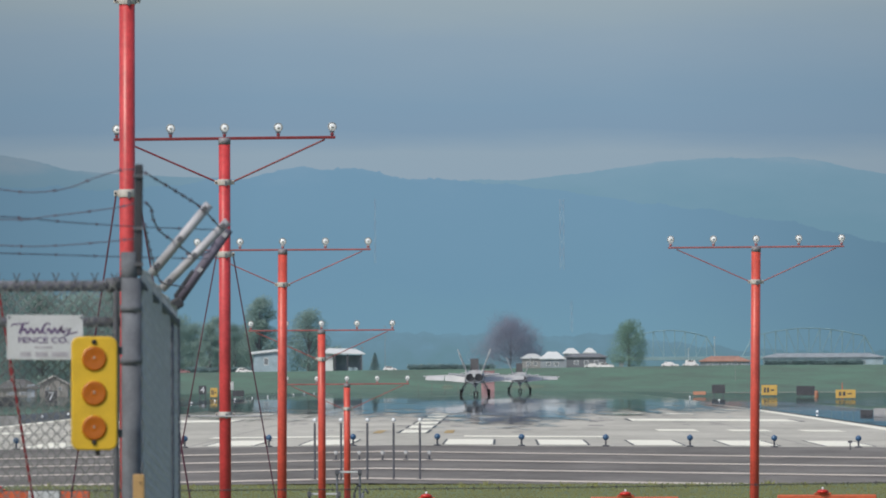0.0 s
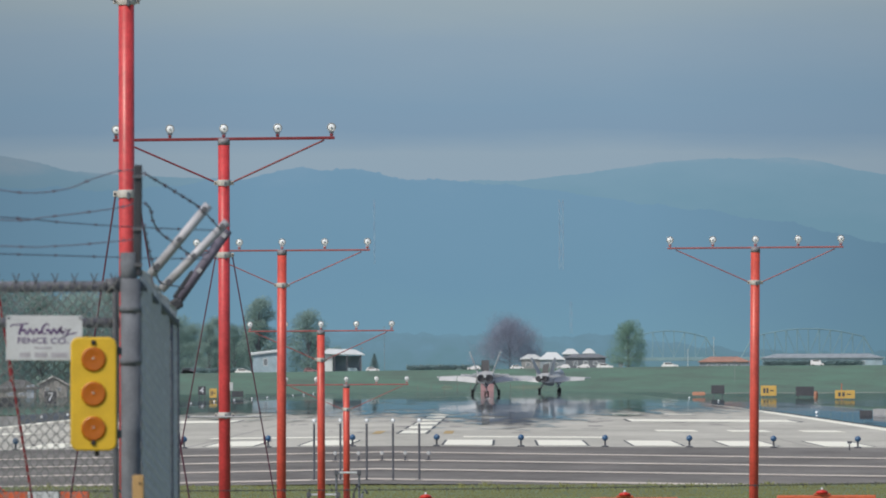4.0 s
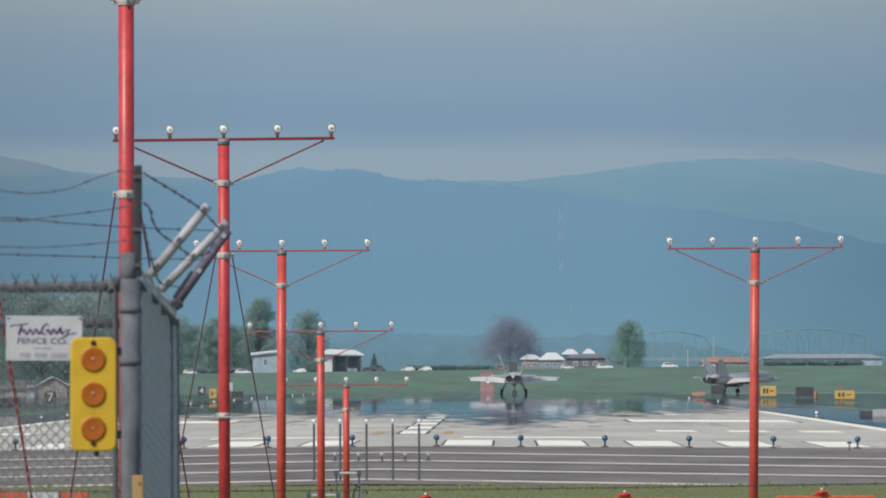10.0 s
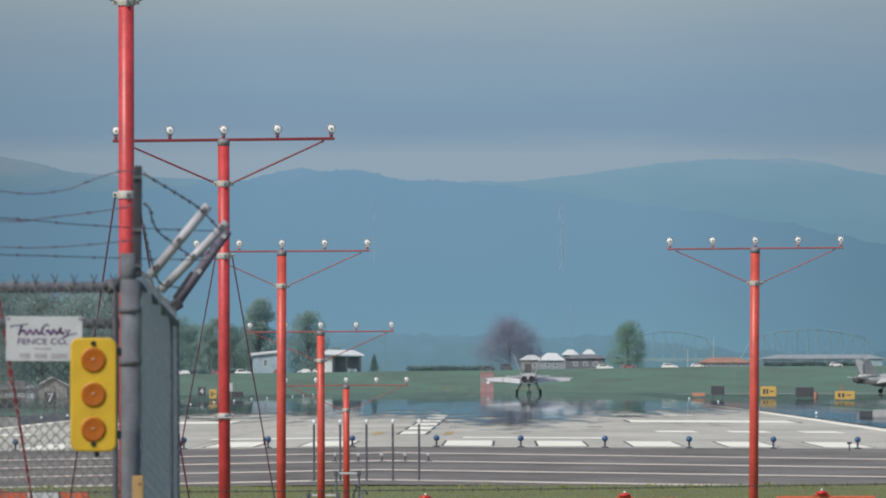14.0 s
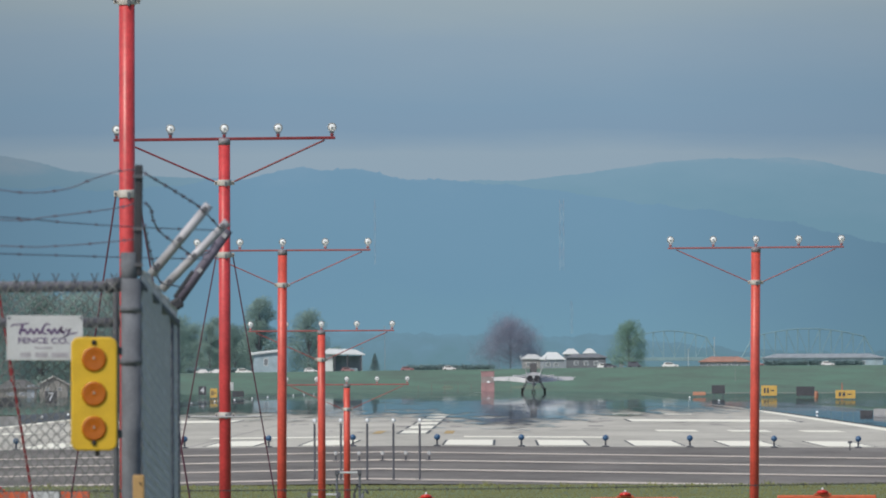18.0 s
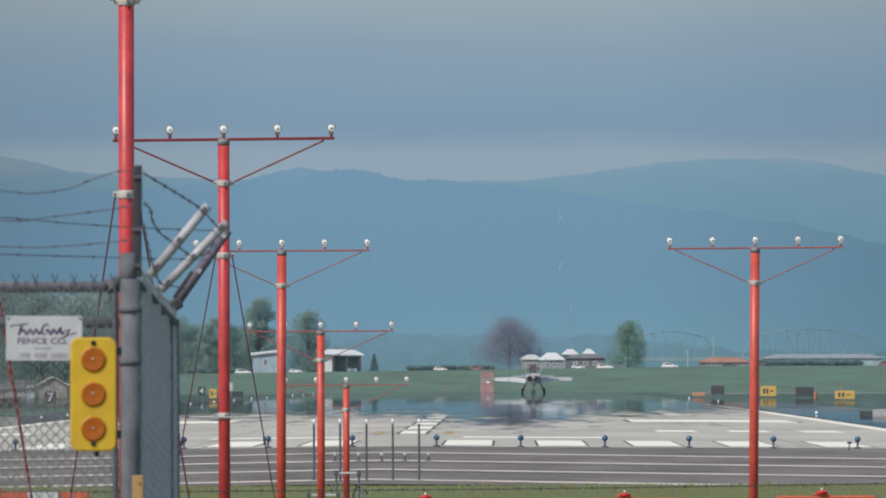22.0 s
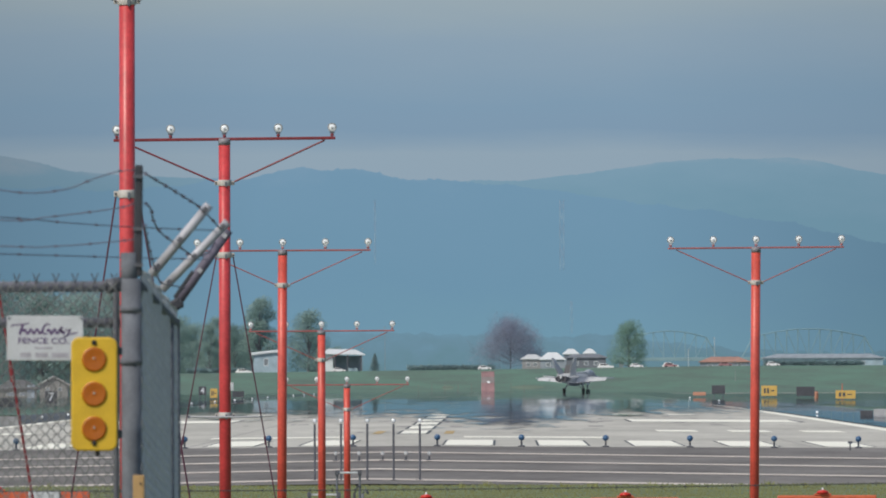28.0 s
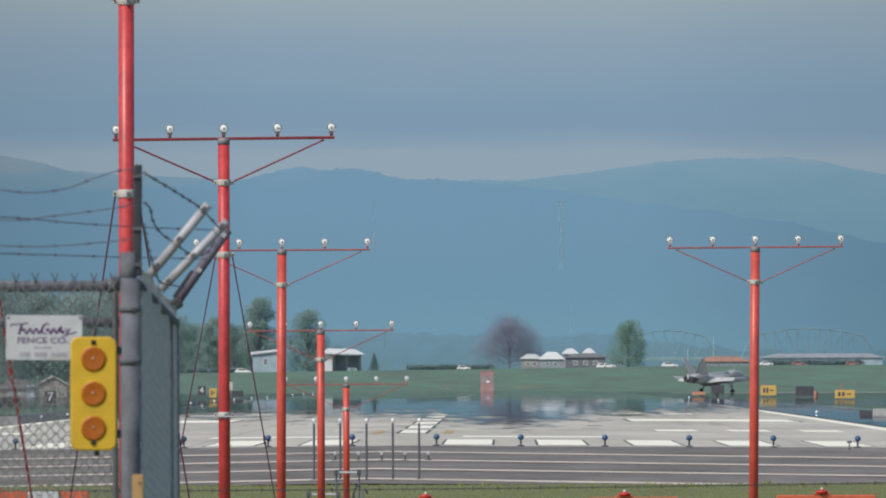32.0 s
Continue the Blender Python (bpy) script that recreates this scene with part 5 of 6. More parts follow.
def build_trees():
    def at(p):
        return pose(p[0], p[1], land(p[0], p[1]) - 0.1)

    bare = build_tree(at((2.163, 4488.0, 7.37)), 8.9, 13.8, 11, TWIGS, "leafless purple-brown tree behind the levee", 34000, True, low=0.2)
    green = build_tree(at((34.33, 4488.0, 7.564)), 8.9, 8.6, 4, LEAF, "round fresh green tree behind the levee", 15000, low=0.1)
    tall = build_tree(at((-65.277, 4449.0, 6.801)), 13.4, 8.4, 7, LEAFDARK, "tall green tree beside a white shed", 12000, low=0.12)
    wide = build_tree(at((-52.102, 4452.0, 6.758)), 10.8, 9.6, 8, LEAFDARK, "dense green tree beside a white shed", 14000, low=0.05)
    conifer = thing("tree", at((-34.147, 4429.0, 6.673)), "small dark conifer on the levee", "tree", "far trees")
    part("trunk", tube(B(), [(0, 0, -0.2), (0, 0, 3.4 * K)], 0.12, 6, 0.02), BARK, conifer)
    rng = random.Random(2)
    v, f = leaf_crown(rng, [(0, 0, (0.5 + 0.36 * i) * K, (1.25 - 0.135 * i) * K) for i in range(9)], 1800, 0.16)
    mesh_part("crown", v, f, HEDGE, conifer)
    # a few more trees by the sheds
    by_the_sheds = (((-58.5, 3120), wide, 0.8), ((-62, 3090), wide, 0.7), ((-55, 3180), tall, 0.75), ((-52, 3100), wide, 0.65), ((-72, 3032), wide, 0.9), ((-80, 3036), tall, 0.85), ((-88, 3042), wide, 0.95),
                         ((-54.5, 3085), tall, 0.62), ((-50.5, 3105), wide, 0.78), ((-60.5, 3060), wide, 0.85), ((-47.8, 3110), tall, 0.55), ((-49.5, 3060), wide, 0.6), ((-46.5, 3080), wide, 0.55), ((-35, 3090), wide, 0.5), ((-31.5, 3110), wide, 0.42), ((-34, 3100), wide, 0.4))
    behind_the_fence = (((-48.5, 1700), wide, 1.0), ((-44, 1720), wide, 0.95), ((-40, 1700), tall, 0.8), ((-52.5, 1710), wide, 1.05), ((-36.5, 1690), wide, 0.75), ((-50.5, 1640), wide, 0.95), ((-46, 1655), tall, 0.75), ((-42, 1650), wide, 0.9), ((-38.5, 1660), wide, 0.8), ((-54, 1650), tall, 0.85))
    for (x, y), k, f in by_the_sheds + behind_the_fence:
        x, y = x * K, y * K
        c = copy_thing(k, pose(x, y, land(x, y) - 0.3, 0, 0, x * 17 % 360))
        c.scale = (f * 1.15, f * 1.15, f + (dip(x, y) + LIP if y > 4300 else 0.0) / 17)


def hedge(p, q, height, label):
    (x0, y0, _), (x1, y1, _) = p, q
    height *= K
    rng = random.Random(int(abs(x0) * 10))
    n = max(6, int(abs(x1 - x0) / 0.7))
    blobs = [(x0 + (x1 - x0) * (i + 0.5) / n - x0, rng.uniform(-0.4, 0.4), height * rng.uniform(0.45, 0.55), height * rng.uniform(0.42, 0.5)) for i in range(n)]
    h = thing("hedge", pose(x0, y0, land(x0, y0) - 0.05), label, "hedge", "hedges")
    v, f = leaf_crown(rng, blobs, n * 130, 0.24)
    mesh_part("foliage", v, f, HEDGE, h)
    for i in range(0, n, 3):
        part("stem", tube(B(), [(blobs[i][0], 0, -0.2), (blobs[i][0], 0, height * 0.7)], 0.05, 5), BARK, h)


def building(p, wd, dp, hw, roof_h, wall, roof, label, doors=1, wins=3, flat=False, lean=0.0, category="building"):
    x, y, _ = p
    wd, dp, hw, roof_h = wd * K, dp * K, hw * K + (dip(x, y) + LIP if y > 4300 else 0.0), roof_h * K
    g = land(x, y)
    b = thing("house", pose(x, y, g - 0.2), label, category, "far buildings")
    part("wall", box(B(), (0, 0, hw / 2 + 0.1), (wd, dp, hw + 0.2)), wall, b)
    if flat:
        r = box(B(), (0, 0, hw + 0.35), (wd + 1.2, dp + 1.2, 0.45), (2, lean, 0), 0.06)
    else:
        e, hip = 0.4, min(wd * 0.3, dp * 0.4)
        r = box(B(), (0, 0, hw + 0.2), (wd + 2 * e, dp + 2 * e, 0.22))
        eave = [r.verts.new((sx * (wd / 2 + e), sy * (dp / 2 + e), hw + 0.312)) for sx, sy in ((-1, -1), (1, -1), (1, 1), (-1, 1))]
        a, c = r.verts.new((-wd / 2 + hip, 0, hw + roof_h + 0.3)), r.verts.new((wd / 2 - hip, 0, hw + roof_h + 0.3))
        for f in ((eave[0], eave[1], c, a), (eave[1], eave[2], c), (eave[2], eave[3], a, c), (eave[3], eave[0], a)):
            r.faces.new(f)
    part("roof", r, roof, b)
    for i in range(wins):
        wx = -wd / 2 + wd * (i + 1) / (wins + 1)
        w2 = part("window", box(B(), (wx, -dp / 2 - 0.02, hw * 0.6), (min(1.2, wd / (wins * 2)), 0.08, hw * 0.35), bevel=0.02), HOUSEWHITE, b)
        part("pane", box(B(), (wx, -dp / 2 - 0.07, hw * 0.6), (min(1.0, wd / (wins * 2) - 0.1), 0.03, hw * 0.29)), WINDOWPALE, w2)
    for i in range(doors):
        part("door", box(B(), (wd * 0.36 - i * 1.5, -dp / 2 - 0.03, 1.05), (1.0, 0.08, 2.0), bevel=0.02), HOUSEGREY, b)
    return b


def gabled_house(x, y):
    """A small house whose gable end faces the runway, with pale boards along the roof's edge."""
    g = land(x, y)
    h = thing("house", pose(x, y, g - 0.1), "small brown-grey house with pale boards along its gable", "house", "far buildings")
    w2, dp, eave, peak = 1.95, 4.0, 1.95, 3.0
    front = [(-w2, -dp / 2, 0), (w2, -dp / 2, 0), (w2, -dp / 2, eave), (0, -dp / 2, peak), (-w2, -dp / 2, eave)]
    part("wall", loft(B(), [[Vector(p) for p in front], [Vector((p[0], dp / 2, p[2])) for p in front]]), HOUSEBROWN, h, "brown-grey walls")
    tilt = math.degrees(math.atan2(peak - eave, w2))
    run = math.hypot(w2, peak - eave) + 0.35
    for s in (-1, 1):
        mid = (s * (w2 + 0.3) / 2, 0, (peak + eave) / 2 - 0.06 + 0.12)
        roof = part("roof", box(B(), mid, (run, dp + 0.7, 0.10), (0, s * tilt, 0), 0.01), ROOFGREY, h, "grey shingled roof slope")
        part("bargeboard", box(B(), (mid[0], -dp / 2 - 0.38, mid[2]), (run, 0.06, 0.16), (0, s * tilt, 0), 0.01), PALETRIM, roof, "pale bargeboard")
        win = part("window", box(B(), (s * 0.85, -dp / 2 - 0.03, 1.35), (0.62, 0.08, 0.62), bevel=0.02), PALETRIM, h, "pale window frame")
        part("pane", box(B(), (s * 0.85, -dp / 2 - 0.075, 1.35), (0.42, 0.03, 0.42)), WINDOWPALE, win, "pane paled for the bright sky's reflection")


def build_far_buildings():
    building((-63.127, 4426.0, 6.771), 4.6, 6, 2.7, 1.0, HOUSEBLUE, ROOFWHITE, "blue-grey shed with a sloping pale roof on the levee", 0, 1, True, -6.0)
    # open shelter: a pale roof on a short white wall and posts
    x, y, z = (-42.641, 4432.0, 6.705)
    g = land(x, y)
    low = dip(x, y) + LIP
    m = thing("shelter", pose(x, y, g - 0.1 + low), "open shelter with a white roof and a short white wall", "shelter", "far buildings")
    part("side_wall", box(B(), (-3.9, 0, 1.75 - low / 2), (2.4, 4.0, 3.5 + low), bevel=0.03), HOUSEWHITE, m, "white wall")
    part("back_wall", box(B(), (1.2, 2.2, 1.6 - low / 2), (7.6, 0.2, 3.2 + low), bevel=0.03), HOUSEGREY, m, "grey back wall")
    bm = box(B(), (0.1, 0, 3.62), (11.6, 6.4, 0.3), (0, 1.5, 0), 0.05)
    e = [bm.verts.new(v) for v in ((-5.7, -3.2, 3.92), (5.9, -3.2, 3.62), (5.9, 3.2, 3.62), (-5.7, 3.2, 3.92), (-4.0, 0.6, 5.1), (3.2, 0.6, 4.9))]
    for f in ((0, 1, 5, 4), (1, 2, 5), (2, 3, 4, 5), (3, 0, 4)):
        bm.faces.new([e[i] for i in f])
    part("roof", bm, ROOFWHITE, m, "bright white roof")
    for px in (-2.2, 1.2, 4.8):
        part("post", box(B(), (px, -2.8, 1.75 - low / 2), (0.35, 0.3, 3.5 + low)), DARKSTEEL, m)
    part("crate", box(B(), (2.6, -0.5, 0.7 - low), (2.6, 1.6, 1.4), bevel=0.05), HOUSEBLUE, m, "pale blue crate under the roof")
    building((7.892, 4438.0, 6.534), 3.6, 4, 1.4, 0.8, CONCRETE, ROOFDULL, "low house with a pale roof", 0, 2)
    building((13.332, 4434.0, 6.511), 4.3, 4, 1.3, 1.25, HOUSEGREY, ROOFWHITE, "low house with a bright white roof", 0, 2)
    building((18.409, 4454.0, 6.513), 2.6, 4, 2.4, 0.9, HOUSEGREY, ROOFWHITE, "house with a white gable roof behind bushes", 0, 1)
    building((23.415, 4452.0, 6.494), 1.9, 4, 2.5, 0.8, HOUSEGREY, ROOFWHITE, "narrow house with a white roof", 0, 1)
    building((22.397, 4431.0, 6.477), 7.2, 3, 1.6, 0.6, ROOFDARK, ROOFDARK, "long dark shed beside a green tree", 1, 3)
    building((59.825, 4459.0, 6.83), 9.0, 5, 0.9, 0.9, HOUSEGREY, ROOFRED, "long house with a brown-red roof", 0, 4)
    building((86.615, 4475.0, 6.754), 22.0, 6, 1.7, 0.7, HOUSEBLUE, HOUSEGREY, "long low blue-grey warehouse beyond the levee", 0, 5)
    gabled_house(-62.3, 2300)
    building((-67.647, 2310.0, 1.776), 3.6, 3, 0.9, 0.8, HOUSEBROWN, ROOFGREY, "low grey house with a hipped roof", 1, 2)
    hedge((-25.072, 4428.0, 6.64), (-2.403, 4428.0, 6.561), 1.55, "clipped dark hedge along the levee")
    hedge((70.139, 4428.0, 6.76), (96.284, 4428.0, 6.669), 1.5, "dark hedge along the levee road")
    hedge((-84.294, 4427.0, 6.846), (-67.674, 4427.0, 6.788), 1.6, "dark bushes on the levee")
    # poles
    for (px, py, pz), hh in (((-31.426, 4429.0, 6.663), 8.5), ((58.219, 4547.0, 8.794), 6.6), ((51.081, 4547.0, 8.819), 4.4), ((74.204, 4547.0, 8.738), 3.0), ((59.612, 4239.0, 3.697), 3.8), ((-37.845, 4473.0, 6.729), 5.0)):
        g, hh = land(px, py), hh * K
        m = thing("utility_pole", pose(px, py, g - 0.1), "thin pale pole on the levee", "pole", "utility poles")
        part("pole", tube(B(), [(0, 0, 0), (0, 0, hh)], 0.13 if py > 4500 else 0.06, 6, 0.09 if py > 4500 else 0.04), POLEWHITE if py > 4500 else CONCRETE, m)
        part("crossarm", box(B(), (0, 0, hh - 0.3), (0.9, 0.1, 0.1)), CONCRETE, m)
    # red-and-white localiser hut and its antennas
    x, y, z = (-2.438, 2745.0, 1.616)
    g = land(x, y)
    m = thing("localizer_hut", pose(x, y, g - 0.05), "red and white localizer hut at the runway's end", "hut")
    part("lower_wall", box(B(), (0, 0, 0.8), (2.2, 1.8, 1.6), bevel=0.03), REDHUT, m, "red wall dulled for haze")
    part("band", box(B(), (0, 0, 2.1), (2.16, 1.76, 1.0)), HUTPINK, m, "pink band dulled for haze")
    part("upper_wall", box(B(), (0, 0, 3.0), (2.2, 1.8, 0.8), bevel=0.03), REDHUT, m, "red wall dulled for haze")
    part("meter_box", box(B(), (0.15, -0.98, 1.75), (0.5, 0.16, 0.3), bevel=0.02), HOUSEWHITE, m, "small white meter box")
    part("roof", box(B(), (0, 0, 3.46), (2.4, 2.0, 0.12), bevel=0.03), REDHUT, m)
    for i in range(9):
        ax = -14 + i * 2.2
        if abs(ax - x) < 2.5:
            continue
        a = thing("antenna", pose(ax, 2755, land(ax, 2755) - 0.05), "small orange localizer antenna frame", "antenna", "localizer antennas")
        part("mast", tube(B(), [(0, 0, 0), (0, 0, 1.5)], 0.025, 6), REDHUT, a)
        part("boom", tube(B(), [(0, -0.8, 1.45), (0, 0.8, 1.45)], 0.04, 6), REDHUT, a)
    # radio towers on the hills
    for (px, py, pz), hh, sw in (((16.761, 4690.0, 34.765), 20.0, 1.5), ((-36.056, 4690.0, 36.551), 18.5, 0.5), ((19.204, 4600.0, 16.546), 9, 0.7)):
        m = thing("radio_tower", pose(px, py, pz), "faint red and white lattice radio tower on the hillside", "radio tower", "radio towers")
        for s in range(6):
            z0, z1 = hh * s / 6, hh * (s + 1) / 6
            tone = TOWERRED if s % 2 else TOWERWHITE
            for k in range(3):
                a, b = k * 2.094, (k + 1) * 2.094
                foot = (sw * 0.5 * math.cos(a), sw * 0.5 * math.sin(a), z0)
                part("tower_leg", tube(B(), [foot, (foot[0], foot[1], z1)], 0.05 if sw > 1 else 0.025, 4), tone, m)
                part("tower_brace", tube(B(), [foot, (sw * 0.5 * math.cos(b), sw * 0.5 * math.sin(b), z1)], 0.03 if sw > 1 else 0.015, 4), tone, m)


PALETRIM = mat("pale_trim_paint", (0.40, 0.40, 0.39), 0.7, scale=1.0)
# glass colour paled to paint sky reflection, and haze on far houses
WINDOWPALE = mat("paled_window_glass", (0.22, 0.25, 0.28), 0.08, scale=2)
HOUSEBROWN = mat("brown_grey_siding", (0.20, 0.20, 0.195), 0.9, scale=0.6)
ROOFGREY = mat("grey_shingles", (0.125, 0.13, 0.135), 0.9, scale=0.6)
HOUSEBLUE = mat("pale_blue_siding", (0.34, 0.45, 0.52), 0.8, scale=0.5)
ROOFDULL = mat("dull_pale_roof", (0.54, 0.57, 0.59), 0.6, scale=0.4)
# tower red and white shifted to blue-grey, painting the haze in front
TOWERRED = mat("hazed_tower_red", (0.36, 0.40, 0.49), 0.8)
TOWERWHITE = mat("hazed_tower_white", (0.40, 0.51, 0.60), 0.8)
POLEWHITE = mat("pale_pole_paint", (0.48, 0.54, 0.58), 0.7, scale=1.0)
# hut and antenna colours greyed to put the haze into the paint
HUTPINK = mat("hazed_pink_paint", (0.215, 0.19, 0.19), 0.7, scale=1.0)
REDHUT = mat("hazed_red_paint", (0.27, 0.165, 0.172), 0.7, scale=1.0)


def build_bridge():
    """Two camelback truss spans on piers, far beyond the levee."""
    for (x0, _, zb), (x1, _, zt), panels in (((32.996, 4600.0, 9.747), (59.712, 4600.0, 17.189), 9), ((66.594, 4600.0, 9.786), (103.673, 4600.0, 17.663), 12)):
        ln = x1 - x0
        h = zt - zb
        m = thing("truss_bridge", pose(x0, 4600, zb - 7), "green steel camelback truss bridge over the river", "bridge", "bridge spans")
        part("deck", box(B(), (ln / 2, 0, 6.6), (ln + 5.5, 8, 1.0), bevel=0.05), HAZEDSTEEL, m, "bridge deck")

        def top(i):
            f = i / panels
            return 7 + h * (0.62 + 0.38 * math.sin(math.pi * f))
        for s in (-3.6, 3.6):
            for i in range(panels + 1):
                x = ln * i / panels
                if 0 < i < panels:
                    part("upright", tube(B(), [(x, s, 7), (x, s, top(i))], 0.07, 4), HAZEDSTEEL, m)
                if i < panels:
                    x2 = ln * (i + 1) / panels
                    za, zb2 = (7 if i == 0 else top(i)), (7 if i == panels - 1 else top(i + 1))
                    part("top_chord", tube(B(), [(x, s, za), (x2, s, zb2)], 0.115, 4), HAZEDSTEEL, m)
                    if 0 < i < panels - 1:
                        d = ((x, s, top(i)), (x2, s, 7)) if i < panels / 2 else ((x, s, 7), (x2, s, top(i + 1)))
                        part("diagonal", tube(B(), d, 0.05, 4), HAZEDSTEEL, m)
        for i in range(1, panels):
            part("cross_strut", tube(B(), [(ln * i / panels, -3.6, top(i)), (ln * i / panels, 3.6, top(i))], 0.05, 4), HAZEDSTEEL, m)
        for f in (0.0, 1.0):
            part("pier", box(B(), (ln * f, 0, 2.6), (1.2, 7, 7.2), bevel=0.1), HOUSEGREY, m, "concrete pier")


def field_sign(p, wd, ht, face, label, legs=2, arrow=False, digit=""):
    x, y, z = p
    g = surface(x, y) - 0.05
    s = thing("airfield_sign", pose(x, y, g), label, "sign", "airfield signs")
    base = max(0.25, z - g - ht / 2)
    part("panel", box(B(), (0, 0, base + ht / 2), (wd, 0.18, ht), bevel=0.03), face, s)
    for k in range(legs):
        lx = -wd * 0.35 + wd * 0.7 * k / max(1, legs - 1)
        part("leg", tube(B(), [(lx, 0, 0), (lx, 0, base + 0.02)], 0.05, 6), DARKSTEEL, s)
    if digit:
        lettering("figure", digit, ht * 0.95, (0, -0.10, base + ht * 0.5), s, SIGNWHITE)
    if arrow:
        for u, bw, bh in ((-0.28, 0.13, 0.5), (-0.08, 0.13, 0.5), (0.2, 0.22, 0.14)):
            part("print_bar", box(B(), (u * wd, -0.096, base + ht * 0.5), (wd * bw, 0.01, ht * bh)), SIGNBLACK, s, "black bar of print")
    return s


def build_field_signs():
    field_sign((25.422, 1950.0, 1.615), 1.55, 1.0, SIGNBLACK, "dark back of an airfield sign on the grass")
    field_sign((31.411, 1950.0, 1.461), 1.85, 1.2, SIGNYELLOW, "yellow airfield direction sign on the grass", arrow=True)
    field_sign((35.67, 1950.0, 1.379), 2.15, 1.1, SIGNBLACK, "black airfield sign on the grass")
    field_sign((36.251, 1750.0, 0.99), 2.1, 0.88, SIGNYELLOW, "yellow airfield sign with black print", arrow=True)
    field_sign((-43.636, 1600.0, 1.121), 1.15, 1.2, SIGNBLACK, "black distance marker sign with a white 7", digit="7")
    field_sign((-35.342, 1950.0, 1.694), 0.90, 1.0, SIGNBLACK, "black distance marker sign with a white 4", digit="4")
    field_sign((-34.012, 1950.0, 1.29), 0.85, 1.1, SIGNYELLOW, "yellow airfield sign beside the runway", arrow=True)
    field_sign((-31.15, 1950.0, 1.28), 1.4, 0.7, SIGNBLACK, "dark airfield sign on the grass")
    field_sign((-41.719, 1400.0, 0.787), 2.0, 0.8, SIGNBLACK, "dark equipment sign beside the runway")
    # white concrete block units beside the runway
    for p, a, b in (((23.073, 1050.0, 0.512), (25.151, 1050.0, 0.505), 1), ((-29.064, 900.0, 0.49), (-28.296, 900.0, 0.487), 1)):
        x, y, z = p
        g = surface(x, y) - 0.06
        m = thing("barrier_block", pose(x, y, g), "low white block with a dark end beside the runway", "barrier", "barrier blocks")
        part("dark_end", box(B(), (0, 0, (z - g) / 2), (0.8, 0.6, z - g), bevel=0.04), SIGNBLACK, m)
        part("white_block", box(B(), (1.6, 0, (z - g) / 2 + 0.05), (2.3, 0.7, z - g + 0.1), bevel=0.05), CONCRETE, m)
    # orange markers beside the signs
    x, y = 23.2, 1952
    k = thing("marker_board", pose(x, y, surface(x, y) - 0.05), "low dull orange marker board on the grass", "marker")
    part("board", box(B(), (0, 0, 0.52), (1.5, 0.08, 0.42), bevel=0.02), DULLORANGE, k, "dull orange board")
    for u in (-0.55, 0.55):
        part("leg", tube(B(), [(u, 0.03, 0), (u, 0.03, 0.6)], 0.03, 6), DARKSTEEL, k)
    x = 37.0
    k = thing("marker_drum", pose(x, y, surface(x, y) - 0.05), "small dull orange marker drum beside a black sign", "marker")
    part("drum", lathe(B(), [(0.24, 0.0), (0.26, 0.05), (0.23, 0.35), (0.25, 0.40), (0.21, 0.80), (0.12, 0.86)], 12), DULLORANGE, k, "orange plastic drum", True)
    part("lid", lathe(B(), [(0.13, 0.86), (0.14, 0.88), (0.10, 0.93)], 12), DARKSTEEL, k, "dark lid", True)
    # small orange cone by the sign
    x, y, z = (42.049, 2050.0, 2.023)
    g = surface(x, y) - 0.06
    m = thing("windsock_post", pose(x, y, g), "small orange marker post beside the sign", "marker")
    part("post", tube(B(), [(0, 0, 0), (0, 0, z - g + 0.3)], 0.09, 8, 0.03), ORANGE, m)


# ---- traffic on the levee road ----
def build_car(label, paint, van=False):
    c = thing("car", pose(0, 4400, 7.2), label, "car", "cars on the levee road")
    c.scale = (0.8, 0.8, 0.8)
    hh = 1.9 if van else 1.0
    body = [(-2.2, 0.35), (-2.25, 0.85), (-1.9, 1.0), (1.0, 1.0), (2.1, 0.85), (2.25, 0.5), (2.2, 0.35)]
    bm = B()
    loft(bm, [[Vector((x, s, z)) for x, z in body] for s in (-0.85, -0.8, 0.8, 0.85)])
    part("body", bm, paint, c)
    cab = [(-1.9, 0.98), (-1.6, 0.55 + hh), (0.2, 0.55 + hh), (1.1, 0.98)] if not van else [(-2.2, 0.9), (-2.2, 2.1), (0.9, 2.1), (1.6, 0.95)]
    bm = B()
    loft(bm, [[Vector((x, s * 0.9, z)) for x, z in cab] for s in (-0.85, 0.85)])
    part("cabin", bm, paint, c)
    part("side_window", box(B(), (-0.4, -0.78, 0.62 + hh * 0.62), (1.9, 0.03, 0.36), bevel=0.01), WINDOWDARK, c)
    for x in (-1.4, 1.4):
        for s in (-0.75, 0.75):
            part("wheel", lathe(B(), [(0.2, -0.1), (0.33, -0.1), (0.33, 0.1), (0.2, 0.1)], 12, pose(x, s, 0.33, 90)), BLACK, c)
    return c


def build_traffic():
    xs = [-900, -81, -40, 0, 40, 62, 900]
    verts = [(x, y, land(x, y) + 0.2) for y in (4392, 4418) for x in xs]
    road = mesh_part("road", verts, [(i, i + 1, i + 8, i + 7) for i in range(6)], SHOULDER)
    tagged(road, "narrow asphalt road along the top of the levee", "road", kind="structure")
    parked = build_car("white car parked beside the levee road", CARWHITE, False)
    parked.matrix_basis = pose(44.9, 4425, land(44.9, 4425))
    for x, y in ((-69.1, 4424), (27.5, 4422)):
        copy_thing(parked, pose(x, y, land(x, y)))
    return [build_car(label, paint, van) for label, paint, van, x0, v, y in TRAFFIC]


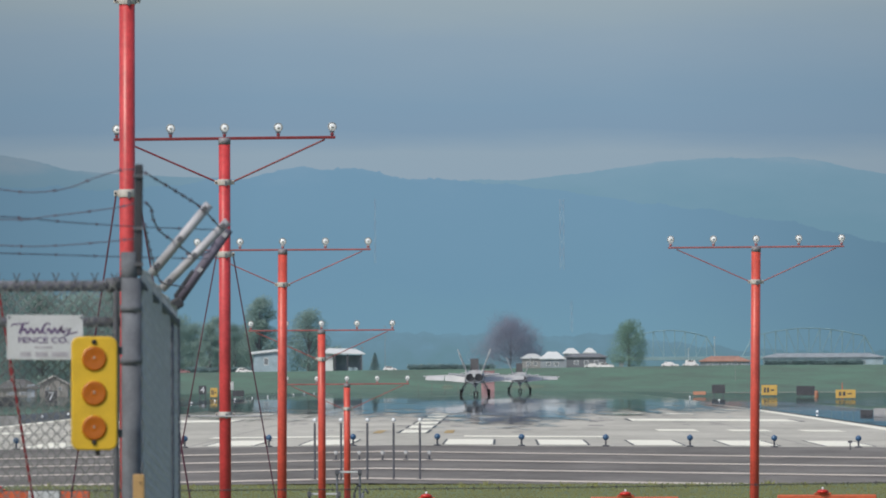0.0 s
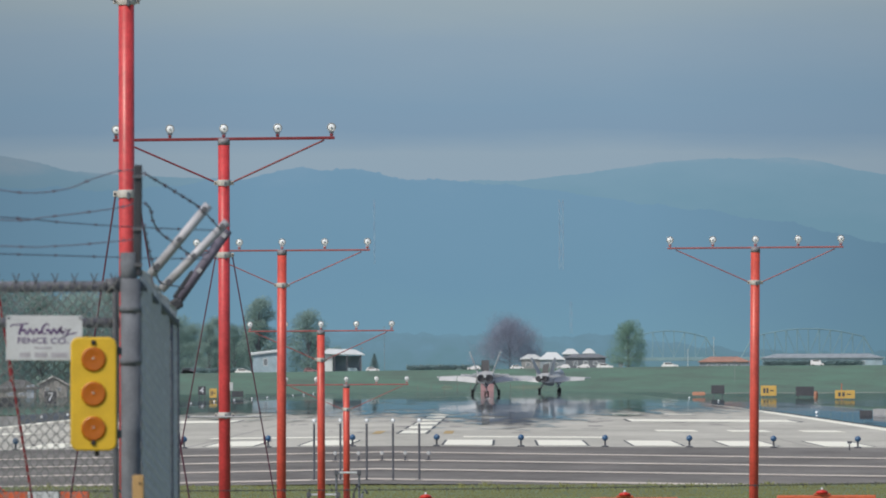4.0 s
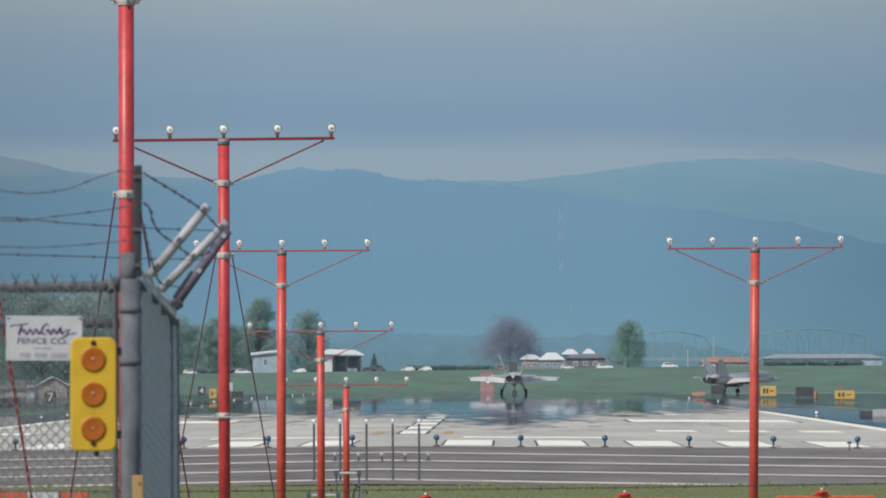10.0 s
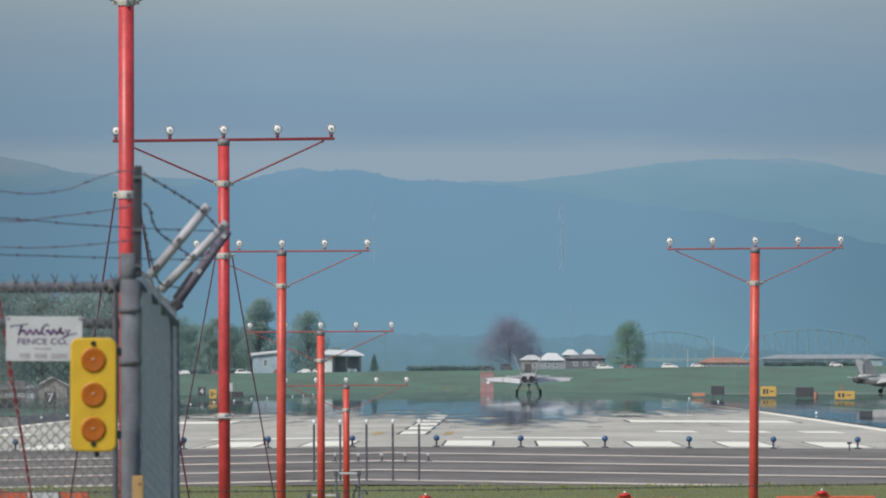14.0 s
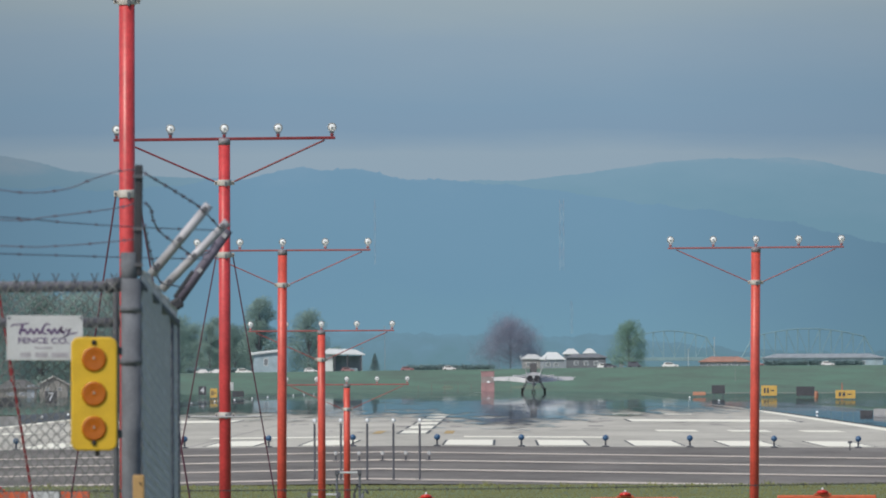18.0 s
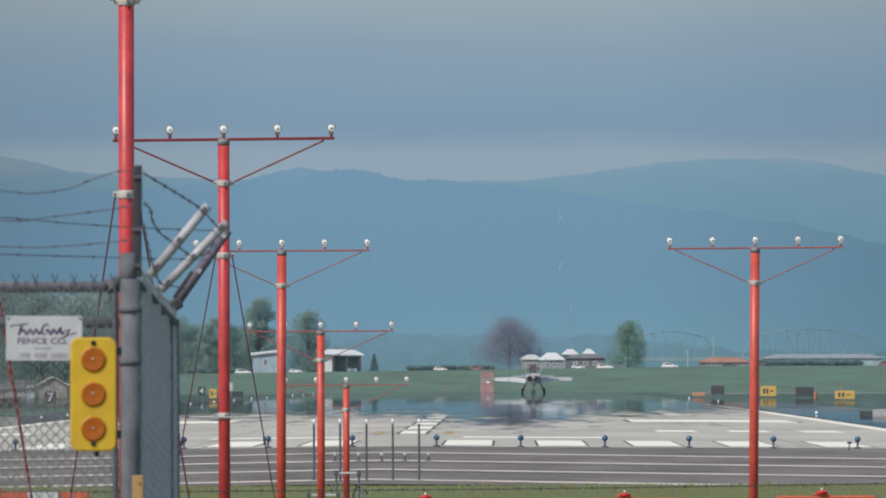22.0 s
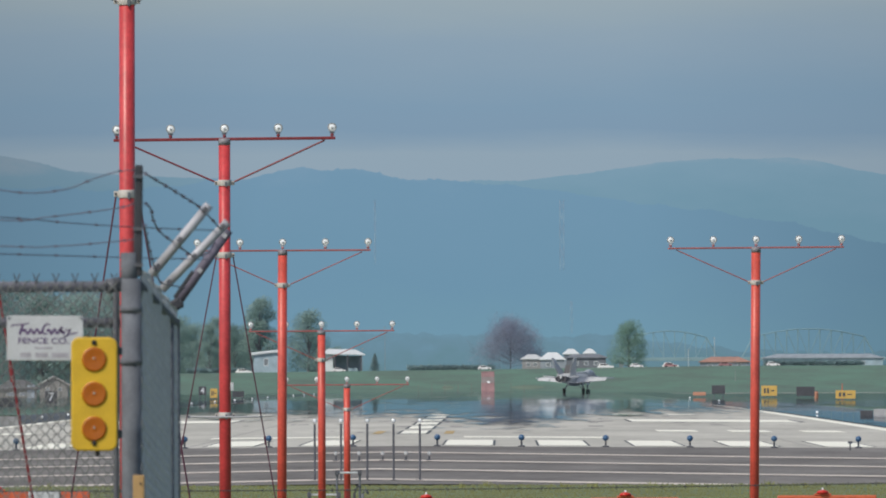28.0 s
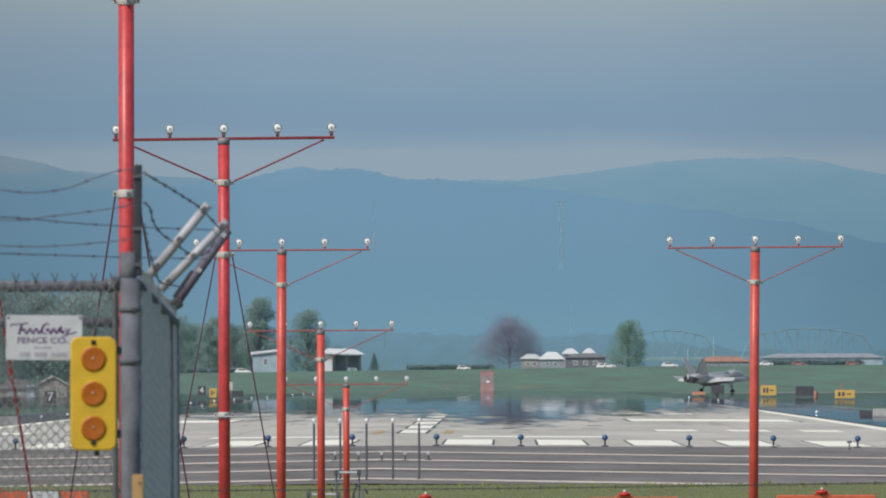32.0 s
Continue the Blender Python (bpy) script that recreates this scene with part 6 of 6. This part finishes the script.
# label, paint, van, x at the start, metres a second, lane
TRAFFIC = [("white car driving along the levee road", CARWHITE, False, -46.3, 5.80, 2956), ("white hatchback driving along the levee road", CARWHITE, False, -113.5, 5.78, 2956),
           ("red car driving along the levee road", HAZEDCARRED, False, -119.2, 5.68, 2956), ("dull red car driving along the levee road", HAZEDCARRED, False, -131.3, 5.76, 2956),
           ("white car following a red car", CARWHITE, False, -139.0, 5.82, 2956), ("dark truck driving along the levee road", CARDARK, True, -78.6, 5.68, 2956),
           ("white car driving towards the sheds", CARWHITE, False, 15.8, -5.20, 2964), ("white car heading for the sheds", CARWHITE, False, 29.6, -4.64, 2964),
           ("dark car driving along the levee road", CARDARK, False, -77.6, 5.38, 2956), ("white van on the levee road by the bridge", CARWHITE, True, 33.8, 5.62, 2956),
           ("white car near the round green tree", CARWHITE, False, 33.4, -4.71, 2964),
           ("white car driving past the hedge", CARWHITE, False, -20.1, 5.70, 2956), ("red car driving past the shelter", HAZEDCARRED, False, -57.0, 5.70, 2956),
           ("white car driving some way behind another", CARWHITE, False, -160.0, 5.60, 2956), ("white car at the end of the traffic", CARWHITE, False, -186.0, 5.60, 2956)]


def grass_tufts():
    """Blades on the near strip of grass, all in one mesh."""
    rng = np.random.RandomState(4)
    n = 16000
    y = rng.uniform(415, 470.5, n)
    x = rng.uniform(-14, 12, n)
    verts, faces = [], []
    for i in range(n):
        z = land(0, y[i])
        h, w2, lean = rng.uniform(0.02, 0.06), rng.uniform(0.015, 0.04), rng.uniform(-0.06, 0.06)
        b = len(verts)
        verts += [(x[i] - w2, y[i], z - 0.01), (x[i] + w2, y[i], z - 0.01), (x[i] + lean, y[i] + 0.03, z + h)]
        faces.append((b, b + 1, b + 2))
    tagged(mesh_part("grass", verts, faces, BLADE), "short green grass with dry yellow tips", "grass", kind="stuff")


build_ground()
levee_patches()
build_paving()
build_distance()
build_masts()
build_fence()
build_signs_on_fence()
build_equipment()
build_weeds()
build_trees()
build_far_buildings()
build_bridge()
build_field_signs()
CARS = build_traffic()
grass_tufts()
JET_A = build_jet("light grey twin-tail fighter jet rolling along the runway")
JET_B = copy_thing(JET_A, pose(0, 0, 0))
tagged(JET_B, "light grey twin-tail fighter jet turning off the runway")


def jet_rows(track):
    """Rows of seconds, x, y, heading (degrees to the right of the runway's direction)."""
    return [(t, pose(x, y, surface(x, y) + 0.01, 0, 0, -h)) for t, x, y, h in track]


def motions():
    walk(JET_A, jet_rows([(0, -3.3, 1977, 1), (2, -2.8, 2032, 1), (6, -1.0, 2140, 1), (9, 0.95, 2218, 1), (13, 3.4, 2318, 1), (16, 4.3, 2388, 0.5), (19, 4.65, 2452, 0), (22, 4.8, 2520, 0),
                          (24, 4.85, 2562, 1), (25, 5.1, 2582, 2), (25.5, 5.3, 2591, 4), (26.5, 6.5, 2605, 11), (27.5, 9.0, 2614, 19), (28, 11.3, 2618, 24), (28.5, 13.2, 2621, 28), (29, 15.65, 2624.5, 32),
                          (29.5, 18.0, 2627.5, 34), (30, 21.1, 2630, 36), (30.5, 24.1, 2632, 38.5), (31, 26.8, 2633.5, 40), (31.5, 29.8, 2635, 41), (32, 33.1, 2636.5, 42)]))
    walk(JET_B, jet_rows([(0, 2.6, 2548, 1), (2, 3.75, 2580, 2), (3, 5.5, 2595, 7), (3.5, 6.3, 2601, 11), (4.5, 9.0, 2609, 20), (5.5, 12.5, 2616, 28), (6, 15.4, 2619, 31), (7, 19.9, 2624, 36), (8, 25.0, 2628, 39),
                          (9, 30.5, 2631.5, 43), (10, 36.5, 2634.5, 49), (11, 42.65, 2637, 56), (12, 48.9, 2639, 64), (13, 55.0, 2641, 67), (14, 61.2, 2642.5, 69), (17, 80, 2646, 74), (22, 114, 2650, 80), (32, 180, 2652, 86)]))
    for car, (label, paint, van, x0, v, y) in zip(CARS, TRAFFIC):
        rows = []
        for t in (0, 4, 8, 12, 16, 20, 24, 28, 32):
            x = (x0 + v * t) * 1.489
            rows.append((t, pose(x, y * 1.489, land(x, y * 1.489) + 0.21, 0, 0, 0 if v > 0 else 180)))
        walk(car, rows)


motions()
